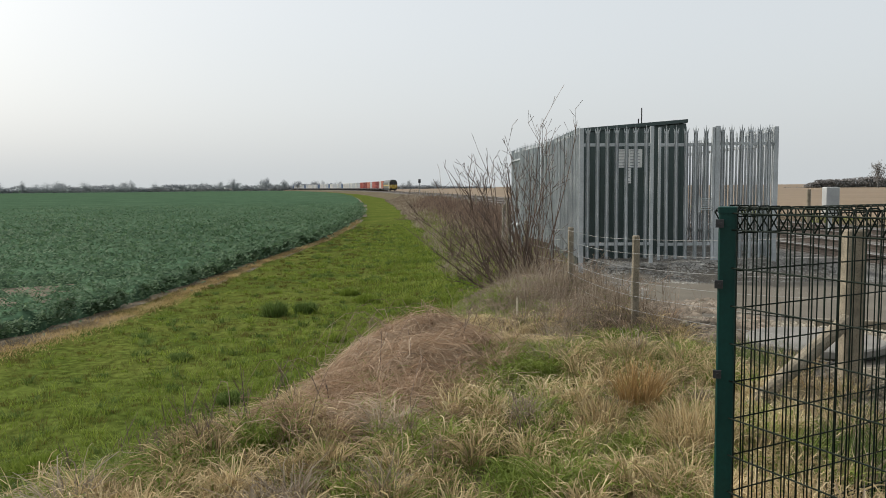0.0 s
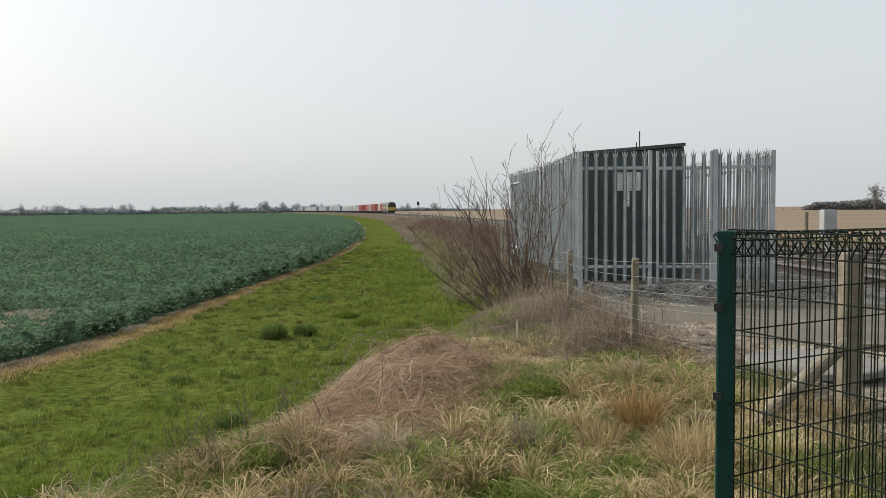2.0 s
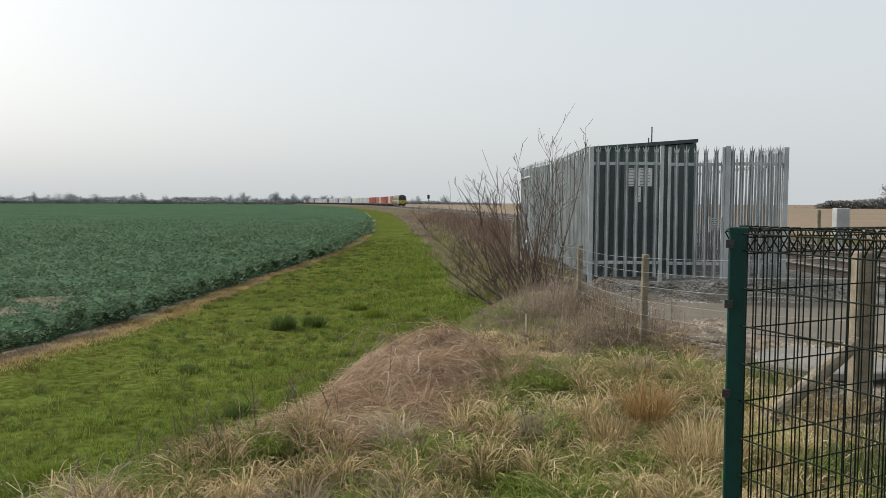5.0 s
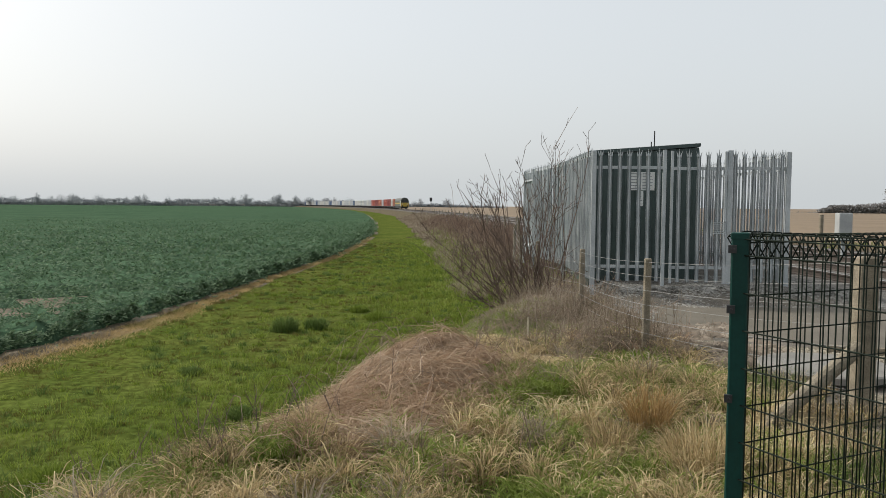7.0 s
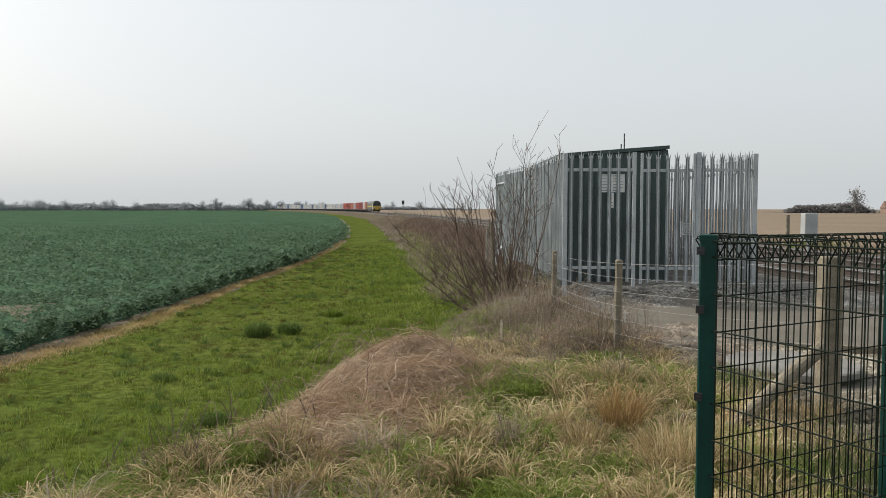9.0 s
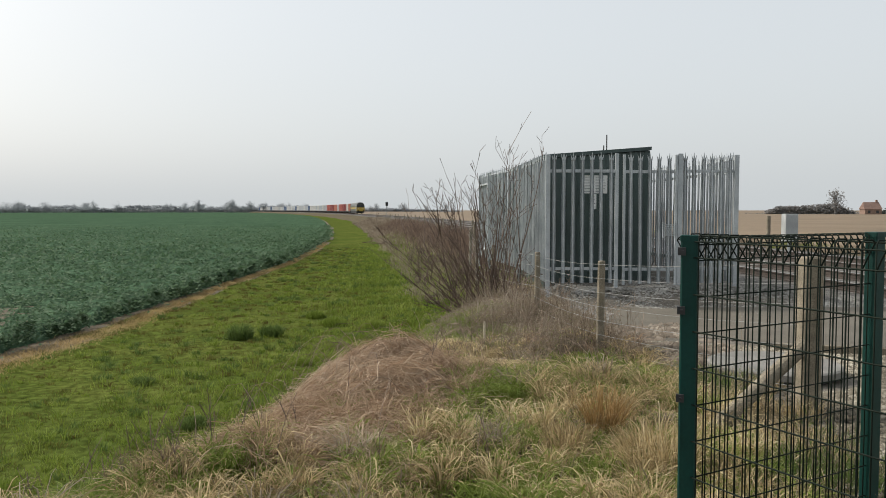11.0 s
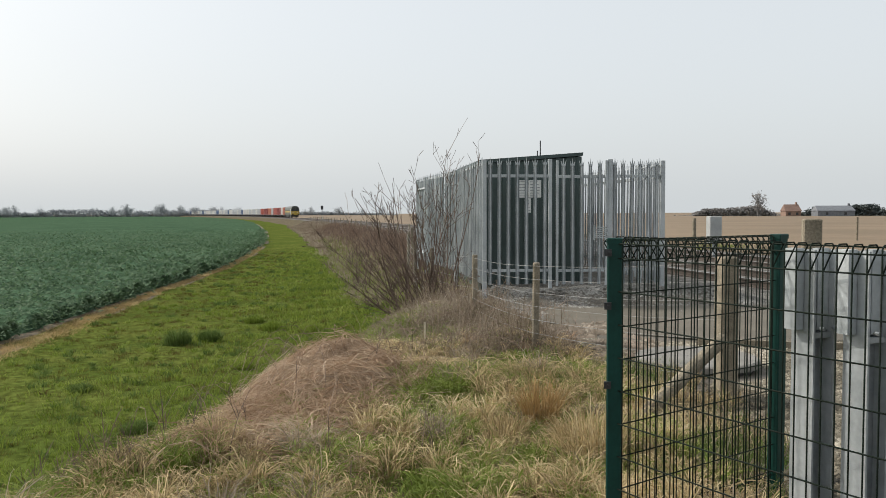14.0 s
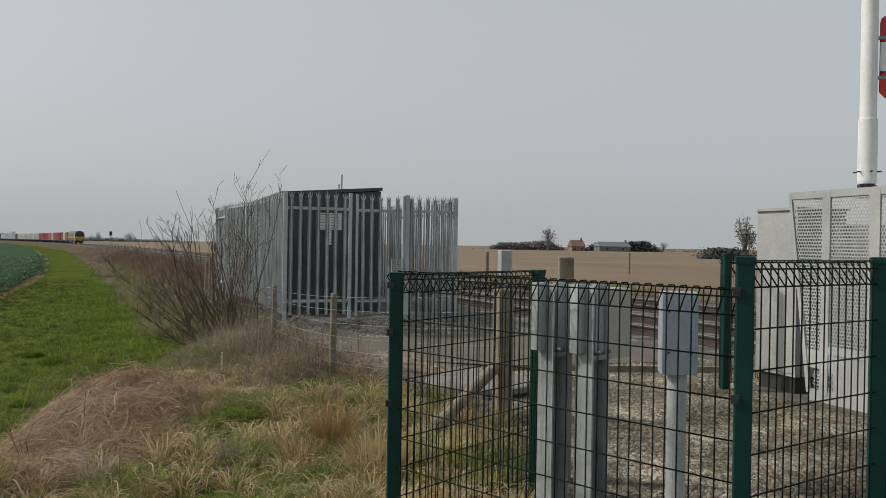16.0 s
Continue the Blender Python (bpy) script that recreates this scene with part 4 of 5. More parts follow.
# bank: a low thatch first
x, y = spots(270000, -5.0, 2.9, 2.8, 17.0)
on = (x > green_edge(y) - 0.5 * rng.random(len(x)) + 0.5 * waves(x, y, 2.2, 1)) & (x < right_edge(y) + 0.4 * waves(x, y, 3, 2))
on &= rng.random(len(x)) < 0.45 + 0.5 * np.clip(0.5 + waves(x, y, 7.5, 3), 0, 1)
x, y = x[on], y[on]
for k, (name, sel, h0, h1, w, mat, label) in enumerate(zip(
        ("green_grass", "bramble_stems", "dead_stems", "straw_grass"), species(x, y), (0.05, 0.04, 0.05, 0.04), (0.16, 0.14, 0.17, 0.13), (0.006, 0.005, 0.005, 0.005), (FRESH, REDDISH, DEAD, STRAW),
        ("lush green grass growing through the bank", "tangle of dry reddish-brown bramble stems", "grey-brown dead weed stems along the fence", "long bleached straw grass lying over the bank"))):
    n = int(sel.sum())
    arch(name, x[sel], y[sel], R(h0, h1, n), R(0.06, 0.24, n), R(0.4, 2.2, n), np.full(n, w) * R(0.6, 1.3, n), mat, label, seed=70 + k)

# then tussocks, each a fountain of blades that hang outward
count = 1900
cy = 3.0 + 12.5 * rng.random(count) ** 1.25
cx = green_edge(cy) - 0.1 + (right_edge(cy) - green_edge(cy) + 0.15) * rng.random(count)
for k, (name, sel, h0, h1, w, mat, label) in enumerate(zip(
        ("green_tussocks", "bramble_tussocks", "weed_tussocks", "straw_tussocks"), species(cx, cy), (0.08, 0.09, 0.11, 0.09), (0.19, 0.22, 0.29, 0.23), (0.0064, 0.0054, 0.0052, 0.0062), (FRESH, REDDISH, DEAD, STRAW),
        ("bright green arching tussocks standing out of the bank", "reddish-brown dry tussocks round the bramble mound", "grey-brown dead weed clumps on the bank", "bleached arching tussocks standing out of the bank"))):
    tx, ty = cx[sel], cy[sel]
    each = np.where(ty < 7.5, 110, np.where(ty < 10, 80, 55))
    size = np.interp(ty, [8, 10], [1, 0.68]) * rng.uniform(0.55, 1.25, len(tx)) * (0.75 + 0.25 * waves(tx, ty, 1.9, 2))
    tone = np.repeat(size, each)
    a = rng.uniform(0, 6.283, int(each.sum()))
    q = np.abs(rng.normal(0, 0.06, len(a))) * tone
    x, y = np.repeat(tx, each) + q * np.cos(a), np.repeat(ty, each) + q * np.sin(a)
    h = R(h0, h1, len(a)) * tone
    arch(name, x, y, h, h * R(0.3, 1.7, len(a)), R(0.8, 2.7, len(a)), np.full(len(a), w) * R(0.7, 1.3, len(a)) * np.clip(y / 8, 1, 1.6), mat, label, a=a + rng.normal(0, 0.5, len(a)), seed=80 + k)


def tangle(name, cx, cy, rx, ry, top, n, w, mat, label, seed):
    """A dome of crooked, crossing dead stems that wander over and through one another."""
    q = np.random.default_rng(seed)
    a, r = q.uniform(0, 6.283, n), np.sqrt(q.random(n)) * 1.08
    x, y = cx + rx * r * np.cos(a), cy + ry * r * np.sin(a)
    head, turn, dip = q.uniform(0, 6.283, n), q.normal(0, 0.5, n), q.random(n) ** 1.5
    L = q.uniform(0.16, 0.5, n)
    lift = q.normal(0, 0.5, n)
    side = np.stack((q.normal(0, 1, n), q.normal(0, 1, n), q.normal(0, 1, n)), 1) * (w / 2)
    v = np.empty((n, 12, 3))
    for i in range(6):
        u = i / 5
        k = np.clip(1 - ((x - cx) / rx) ** 2 - ((y - cy) / ry) ** 2, 0, 1)
        rough = np.clip(0.75 + 0.55 * waves(x, y, 6.0, seed) + 0.35 * waves(x, y, 12.0, seed + 1), 0.05, 1.6)
        p = np.stack((x, y, ground_z(x, y) + top * np.sqrt(k) * rough * (1 - 0.6 * dip) + 0.03 + (lift * u + 1.1 * u * (1 - u)) * L * 0.3), 1)
        v[:, 2 * i], v[:, 2 * i + 1] = p - side * (1 - 0.6 * u), p + side * (1 - 0.6 * u)
        x, y = x + np.cos(head) * L / 5, y + np.sin(head) * L / 5
        head = head + turn + q.normal(0, 0.35, n)
    f = np.array([[j, j + 1, j + 3, j + 2] for j in range(0, 10, 2)])[None] + 12 * np.arange(n)[:, None, None]
    return tagged(new(name, arrays_mesh(name, v.reshape(-1, 3), f.reshape(-1, 4), mat)), label, "bramble", kind="stuff")


tangle("bramble_mound", -0.06, 7.1, 0.72, 0.88, 0.19, 9000, 0.0044, REDDISH, "rounded mound of tangled pinkish-brown dead bramble", 51)
tangle("bramble_mound", -0.42, 5.95, 0.75, 0.75, 0.09, 4200, 0.0044, REDDISH, "low spreading tangle of dead bramble below the mound", 52)
tangle("weed_mound", 1.75, 10.9, 0.6, 1.6, 0.03, 4500, 0.0052, DEAD, "grey-brown tangle of dead weeds along the wire fence", 53)
tangle("weed_mound", 1.1, 13.6, 0.7, 0.9, 0.05, 1500, 0.006, DEAD, "grey-brown tangle of dead weeds round the shrub", 54)


def tuft(cx, cy, rad, n, h, w, mat, name, label, seed):
    """A domed tussock: longest blades in the middle, the outer ones hanging out."""
    rr = np.random.default_rng(seed)
    a, q = rr.uniform(0, 6.283, n), np.sqrt(rr.random(n))
    hh = h * rr.uniform(0.6, 1, n) * (1 - 0.4 * q)
    arch(name, cx + rad * q * np.cos(a), cy + rad * q * np.sin(a), hh, hh * rr.uniform(0.1, 0.7, n) * (0.4 + q), rr.uniform(0.2, 1.7, n), np.full(n, w), mat, label, "grass tuft", a=a + rr.normal(0, 0.5, n), seed=seed)


for k, (cx, cy, rad, h) in enumerate([(1.50, 5.75, 0.12, 0.46), (1.66, 5.05, 0.22, 0.44), (1.2, 5.5, 0.14, 0.28)]):
    tuft(cx, cy, rad, (340, 620, 300)[k], h, 0.0045, (ORANGE, STRAW, STRAW)[k], "straw_tuft", ("dense tuft of orange-brown dry grass", "large pale tuft of dry grass by the mesh fence", "small pale tuft of dry grass")[k], 30 + k)
for k, (cx, cy, rad, h) in enumerate([(-3.17, 15.74, 0.20, 0.38), (-2.65, 16.2, 0.20, 0.32), (-1.55, 17.5, 0.22, 0.26), (-0.75, 17.3, 0.22, 0.26), (-2.1, 18.6, 0.18, 0.22), (-1.2, 14.9, 0.18, 0.18), (-2.3, 9.6, 0.15, 0.18), (-1.75, 9.2, 0.2, 0.2), (-3.7, 11.9, 0.14, 0.15), (-1.6, 13.2, 0.14, 0.16), (1.95, 8.2, 0.24, 0.26), (1.5, 7.4, 0.2, 0.2), (-3.0, 6.6, 0.3, 0.22), (-2.5, 6.1, 0.26, 0.2), (-3.4, 7.4, 0.24, 0.18)]):
    tuft(cx, cy, rad * 1.1, 560, h, 0.009, TUFT if k in (0, 1, 6, 8, 12, 13) else LUSH, "grass_tuft", "dark green tussock of coarse grass" if k in (0, 1, 6, 8, 12, 13) else "bright green tussock of coarse grass", 60 + k)

# mown strip: an olive, worn half towards the crop, a lush half along the bank
x, y = spots(560000, -9.5, 2.0, 5.5, 60)
near = rng.random(len(x)) < np.clip(16 / y, 0.12, 1) ** 1.3 * np.clip((60 - y) / 18, 0, 1)
on = near & (x > crop_x(y) + 0.45 + 0.35 * waves(x, y, 1.5, 3)) & (x < green_edge(y) + 0.45 + 0.5 * waves(x, y, 2.2, 1) + rng.normal(0, 0.4, len(x)))
x, y = x[on], y[on]
across = (x - crop_x(y)) / np.maximum(green_edge(y) - crop_x(y), 0.5)
lushness = np.clip((across - 0.50 + 0.16 * waves(x, y, 1.1, 4) + 0.12 * waves(x, y, 3.3, 2)) * 2.6, 0, 1)
lumps = np.clip(0.5 + 0.8 * waves(x, y, 5.2, 3) + 0.5 * waves(x, y, 11.0, 7), 0, 1.2)
dry = rng.random(len(x)) > 0.14 + 0.85 * lushness
w = 0.008 * np.clip(y / 12, 0.8, 3)
for name, sel, h0, h1, mat, label, seed in (("worn_grass", dry, 0.02, 0.05, WORN, "short olive-brown worn grass beside the crop", 1), ("mown_grass", ~dry, 0.025, 0.06, MOWN, "short green grass of the field margin", 2)):
    n = int(sel.sum())
    blades(name, x[sel], y[sel], R(h0, h1, n) * (0.6 + 0.9 * lumps[sel] + 0.9 * lushness[sel] * lumps[sel]), w[sel], R(0.2, 1.0, n), mat, label, "grass", seed=seed)
sel = (rng.random(len(x)) < 0.42 * lushness * np.clip(2 * lumps - 0.5, 0, 1))
n = int(sel.sum())
h = R(0.07, 0.17, n) * (0.5 + 0.7 * lumps[sel])
arch("lush_grass", x[sel], y[sel], h, h * R(0.3, 1.2, n), R(0.3, 1.8, n), 1.1 * w[sel], LUSH, "longer bright green grass at the foot of the bank", seed=3)

# coarser clumps standing in the mown strip
for name, count, each, h0, h1, mat, label, seed in (("grass_clumps", 500, 40, 0.04, 0.11, TUFT, "scattered darker clumps in the mown grass", 11), ("mown_clumps", 2400, 26, 0.03, 0.10, LUSH, "small bright clumps in the mown grass", 12), ("worn_clumps", 1100, 26, 0.03, 0.07, WORN, "small olive-brown clumps in the mown grass", 13)):
    cy = 6 + 46 * rng.random(count) ** 1.5
    u = rng.random(count)
    cx = crop_x(cy) + 0.8 + (green_edge(cy) - crop_x(cy) - 0.5) * (u ** 0.55 if seed == 12 else u ** 1.2 if seed == 13 else u ** 0.8)
    k = rng.uniform(0.5, 1.3, count)
    a, q = rng.uniform(0, 6.283, count * each), np.abs(rng.normal(0, 0.07, count * each)) * np.repeat(k, each)
    x, y = np.repeat(cx, each) + q * np.cos(a), np.repeat(cy, each) + q * np.sin(a)
    n = len(x)
    h = R(h0, h1, n) * np.repeat(k, each)
    arch(name, x, y, h, h * R(0.2, 1.1, n), R(0.3, 1.6, n), 0.009 * np.clip(y / 12, 0.8, 2.5), mat, label, a=a, seed=seed)

# dry fringe along the crop and rough bank further off
y = 6 + 54 * rng.random(52000) ** 1.6
x = crop_x(y) + rng.normal(0, 1, len(y)) * np.interp(y, [10, 18, 26], [0.30, 0.18, 0.10]) + np.interp(y, [10, 18, 26], [0.75, 0.55, 0.35]) + 0.12 * waves(y, y, 1.1, 3)
n = len(x)
blades("dry_fringe", x, y, R(0.04, 0.12, n), 0.012 * np.clip(y / 14, 0.8, 4), R(0.5, 1.12, n), FRINGE, "narrow strip of dead orange grass along the crop", "grass")
y = 15 + 130 * rng.random(60000) ** 1.7
x = green_edge(y) + 0.5 * waves(y * 0.7, y, 1.3, 2) + 5.2 * rng.random(len(y)) ** 1.2 - 0.5 * rng.random(len(y))
on = (x < right_edge(np.minimum(y, 60)) + 0.3) | (y > 24)
x, y = x[on], y[on]
n = len(x)
blades("bank_weeds", x, y, R(0.12, 0.42, n), 0.008 * np.clip(y / 16, 1, 7), R(0.2, 1.0, n), DEAD, "pale dead grass and weeds on the railway bank", "grass")
y = 15 + 55 * rng.random(9000) ** 1.2
x = green_edge(y) + 0.3 + 1.6 * rng.random(len(y)) ** 1.5 + 0.5 * waves(y, y, 0.9, 3)
n = len(x)
blades("rank_grass", x, y, R(0.12, 0.32, n), 0.009 * np.clip(y / 16, 1, 5), R(0.2, 1.0, n), LUSH, "rank green grass along the foot of the far bank", "grass", seed=14)
y = 17 + 75 * rng.random(30000) ** 1.3
x = foot_x(y) + rng.normal(3.2, 0.9, len(y))
n = len(x)
blades("scrub", x, y, R(0.3, 0.8, n), 0.006 * np.clip(y / 16, 1, 5), R(0.1, 0.8, n), SCRUB, "low reddish-brown leafless scrub along the railway", "scrub")

# taller dead stems along the wire fence and round the shrub
y = rng.uniform(8.6, 15.0, 2600)
x = right_edge(y) - 0.45 + rng.normal(-0.15, 0.45, len(y))
n = len(x)
h = R(0.18, 0.55, n) * np.clip(0.7 + 0.6 * waves(x, y, 4.1, 5), 0.3, 1.3)
arch("fence_weeds", x, y, h, h * R(0.05, 0.6, n), R(0.0, 1.2, n), np.full(n, 0.0055), DEAD, "tall thin dead weed stems along the wire fence", seed=92)

# dry weed stalks in front, forked near the top
stalks = Shape()
srnd = random.Random(23)
for k in range(70):
    px, py = (srnd.gauss(-1.55, 0.45), srnd.gauss(5.6, 0.45)) if k < 45 else (srnd.uniform(-2.2, 0.9), srnd.uniform(5.0, 9.5))
    pz, h, a, l = float(ground_z(px, py)), srnd.uniform(0.22, 0.5), srnd.uniform(0, 6.283), srnd.uniform(0.02, 0.22)
    pts = [Vector((px + l * u * u * math.cos(a), py + l * u * u * math.sin(a), pz + h * u - 0.02)) for u in (0, 0.35, 0.7, 1)]
    stalks.tube(pts, [0.0035, 0.003, 0.0025, 0.0015], 3, False)
    for _ in range(srnd.randint(1, 3)):
        b = srnd.uniform(0, 6.283)
        stalks.tube([pts[2], pts[2] + Vector((0.05 * math.cos(b), 0.05 * math.sin(b), srnd.uniform(0.05, 0.12)))], [0.002, 0.001], 3, False)
tagged(new("dry_stalks", stalks.mesh("dry_stalks", TWIG)), "thin upright dark weed stalks, dry and forked", "stalks", kind="stuff")

# arching dead bramble canes
canes = Shape()
crnd = random.Random(17)
for k in range(230):
    px, py = (crnd.gauss(-0.25, 0.7), crnd.gauss(7.7, 0.7)) if k < 90 else ((crnd.gauss(1.9, 0.6), crnd.uniform(8.5, 14.5)) if k < 200 else (crnd.uniform(-2.5, 1.5), crnd.uniform(4.8, 8)))
    pz = float(ground_z(px, py))
    a, L, h = crnd.uniform(0, 6.283), crnd.uniform(0.3, 0.9), crnd.uniform(0.15, 0.45)
    canes.tube([(px + L * u * math.cos(a + 0.5 * u), py + L * u * math.sin(a + 0.5 * u), pz + h * 4 * u * (0.95 - u) + 0.02) for u in (0, 0.2, 0.4, 0.6, 0.8, 1.0)], [0.0026, 0.0025, 0.0023, 0.002, 0.0016, 0.0012], 3, False)
tagged(new("bramble_canes", canes.mesh("bramble_canes", CANE)), "thin arching dead bramble canes over the bank", "bramble", kind="stuff")
for px, py, h in ((0.98, 9.2, 0.16), (-1.9, 6.3, 0.1)):
    stub = thing("marker_peg", (px, py, float(ground_z(px, py))), "small pale wooden peg standing in dry grass", "peg")
    part("peg", Shape().chamfered(0.022, 0.022, -0.05, 0.14 + h, 0.003), TIMBER_END, stub)

# weeds in the gravel behind the mesh
gravel_edge = lambda y: np.interp(y, [0, 4, 7, 8, 9, 13], [2.0, 2.55, 3.5, 3.0, 2.75, 2.3])
x, y = spots(26000, 1.9, 3.6, 3.9, 8.0)
on = (x < gravel_edge(y) + 0.25 * waves(x, y, 4, 2)) & (waves(x, y, 3.4, 2) > -0.25)
x, y = x[on], y[on]
pick = waves(x, y, 2.6, 5) + 0.4 * rng.normal(0, 1, len(x))
for name, sel, mat, label in (("gravel_weeds", pick > 0.25, STRAW, "dry grass at the gravel's edge"), ("gravel_grass", pick < -0.1, TUFT, "dark green grass at the gravel's edge"), ("gravel_stems", (pick >= -0.1) & (pick <= 0.25), DEAD, "dead weeds at the gravel's edge")):
    n = int(sel.sum())
    blades(name, x[sel], y[sel], R(0.07, 0.24, n), np.full(n, 0.006), R(0.3, 1.1, n), mat, label, "grass")


# verge beyond the tracks
y = rng.uniform(2, 60, 16000)
x = track_x(y) + rng.uniform(3.0, 5.8, len(y))
for name, sel, mat, label in (("verge_grass", waves(x, y, 0.9, 2) > 0.3, FRESH, "uneven green grass on the verge beyond the tracks"), ("verge_weeds", waves(x, y, 0.9, 2) <= 0.3, DEAD, "dead weeds on the verge beyond the tracks")):
    n = int(sel.sum())
    blades(name, x[sel], y[sel], R(0.12, 0.38, n), 0.012 * np.clip(y[sel] / 16, 1, 4), R(0.2, 1.0, n), mat, label, "grass", seed=15)


# ---- crop leaves ----
def leaves(name, x, y, z, size, mat, label, category, seed):
    """Small folded leaves at random tilts."""
    q = np.random.default_rng(seed)
    n = len(x)
    a, t = q.uniform(0, 6.283, n), q.uniform(-0.2, 0.9, n)
    d = np.stack((np.cos(a) * np.cos(t), np.sin(a) * np.cos(t), np.sin(t)), 1) * size[:, None]
    s = np.stack((-np.sin(a), np.cos(a), q.uniform(-0.4, 0.4, n)), 1) * size[:, None] * 0.35
    p = np.stack((x, y, z), 1)
    v = np.stack((p, p + d * 0.5 + s, p + d, p + d * 0.5 - s), 1)
    f = np.array([[0, 1, 2], [0, 2, 3]])[None] + 4 * np.arange(n)[:, None, None]
    return tagged(new(name, arrays_mesh(name, v.reshape(-1, 3), f.reshape(-1, 3), mat)), label, category, kind="stuff")


LEAF = blade_material("crop_leaf", [(0.046, 0.086, 0.043), (0.068, 0.122, 0.062), (0.096, 0.158, 0.085), (0.145, 0.215, 0.120)], 0.6, 0.75)
y = 8 + 110 * rng.random(480000) ** 1.9
x = crop_x(y) + 0.10 + np.where(rng.random(len(y)) < 0.12, 0.28 * np.abs(rng.normal(0, 1, len(y))), 0) - 30 * (rng.random(len(y)) > 0.06) * rng.random(len(y)) ** 1.6 * np.clip(y / 22, 0.7, 2.4)
on = ((bareness(x, y) < 0.4) | ((rng.random(len(y)) < 0.8) & (waves(x, y, 3.0, 2) > -0.3))) & (rng.random(len(y)) < np.clip(1.25 - y / 95, 0, 1))
on &= rng.random(len(y)) < np.clip(0.62 + 1.1 * waves(x, y, 5.5, 1) + 0.5 * waves(x, y, 1.3, 6), 0.08, 1)
x, y = x[on], y[on]
n = len(x)
z = -0.66 + 0.34 * rng.random(n) ** 0.5 * (0.8 + 0.3 * waves(x, y, 2.5, 2) + 0.55 * waves(x, y, 5.5, 1))
leaves("crop_leaves", x, y, z, R(0.05, 0.10, n) * np.clip(y / 18, 0.8, 2.2), LEAF, "bluish-green rapeseed leaves standing over the crop", "crop", 8)


# ---- loose stones ----
def stones(name, x, y, z, size, mat, label, seed):
    q = np.random.default_rng(seed)
    n = len(x)
    base = np.array([[1, 0, 0], [0, 1, 0], [-1, 0, 0], [0, -1, 0], [0, 0, .8]], float)
    v = base[None] * (size[:, None, None] * q.uniform(0.55, 1.2, (n, 5, 1))) * np.array([1.35, 0.8, 0.9])
    a = q.uniform(0, 6.283, n)
    c, s = np.cos(a)[:, None], np.sin(a)[:, None]
    v = np.stack((v[..., 0] * c - v[..., 1] * s + x[:, None], v[..., 0] * s + v[..., 1] * c + y[:, None], v[..., 2] + v[..., 0] * 0.25 - 0.15 * size[:, None] + z[:, None]), 2)
    f = np.array([[0, 1, 4], [1, 2, 4], [2, 3, 4], [3, 0, 4]])[None] + 5 * np.arange(n)[:, None, None]
    return tagged(new(name, arrays_mesh(name, v.reshape(-1, 3), f.reshape(-1, 3), mat)), label, "gravel", kind="stuff")


PEBBLE = blade_material("pebble", [(0.022, 0.019, 0.014), (0.09, 0.079, 0.058), (0.205, 0.182, 0.138), (0.47, 0.43, 0.35)], 1.5, 0.85, 0)
GREY_STONE = blade_material("grey_stone", [(0.07, 0.066, 0.058), (0.17, 0.162, 0.145), (0.28, 0.27, 0.245), (0.40, 0.385, 0.35)], 1.5, 0.9, 0)
CLOD = blade_material("earth_clod", [(0.06, 0.047, 0.036), (0.12, 0.097, 0.074), (0.20, 0.165, 0.13), (0.30, 0.26, 0.21)], 1.5, 0.95, 0)
STONE = blade_material("ballast_stone", [(0.04, 0.034, 0.028), (0.10, 0.086, 0.073), (0.18, 0.16, 0.14), (0.30, 0.275, 0.245)], 1.5, 0.9, 0)
x, y = spots(110000, 2.0, 7.6, 2.0, 9.3)
on = (x > gravel_edge(y) - 0.3 + 0.5 * rng.random(len(x))) & ((x - 3.6) ** 2 + (y - 7.68) ** 2 > 0.4) & ~((x > 6.5) & (y > 4.4) & (y < 7.2))
x, y = x[on], y[on]
stones("gravel_stones", x, y, ground_z(x, y) + 0.004, R(0.010, 0.032, len(x)), PEBBLE, "pale mixed gravel stones", 5)
x, y = spots(34000, 2.3, 8.0, 11.3, 15.5)
on = (x > right_edge(y)) & (rng.random(len(x)) < 0.85)
x, y = x[on], y[on]
stones("compound_stones", x, y, ground_z(x, y), R(0.014, 0.040, len(x)), GREY_STONE, "grey-brown stones round the compound", 6)
x, y = spots(4200, 2.25, 3.7, 7.3, 11.0)
on = waves(x, y, 4, 1) > -0.2
x, y = x[on], y[on]
stones("earth_clods", x, y, ground_z(x, y), R(0.02, 0.08, len(x)), CLOD, "dark rough earth clods beside the fence", 9)
y = rng.uniform(2, 40, 26000)
o = rng.uniform(-6.2, 2.6, len(y))
x = track_x(y) + o
stones("ballast_stones", x, y, np.interp(o, [-6.3, -5.0, 1.6, 3.0], [0.0, 0.2, 0.2, 0.0]) + 0.02, R(0.025, 0.05, len(y)), STONE, "angular ballast stones between the rails", 7)


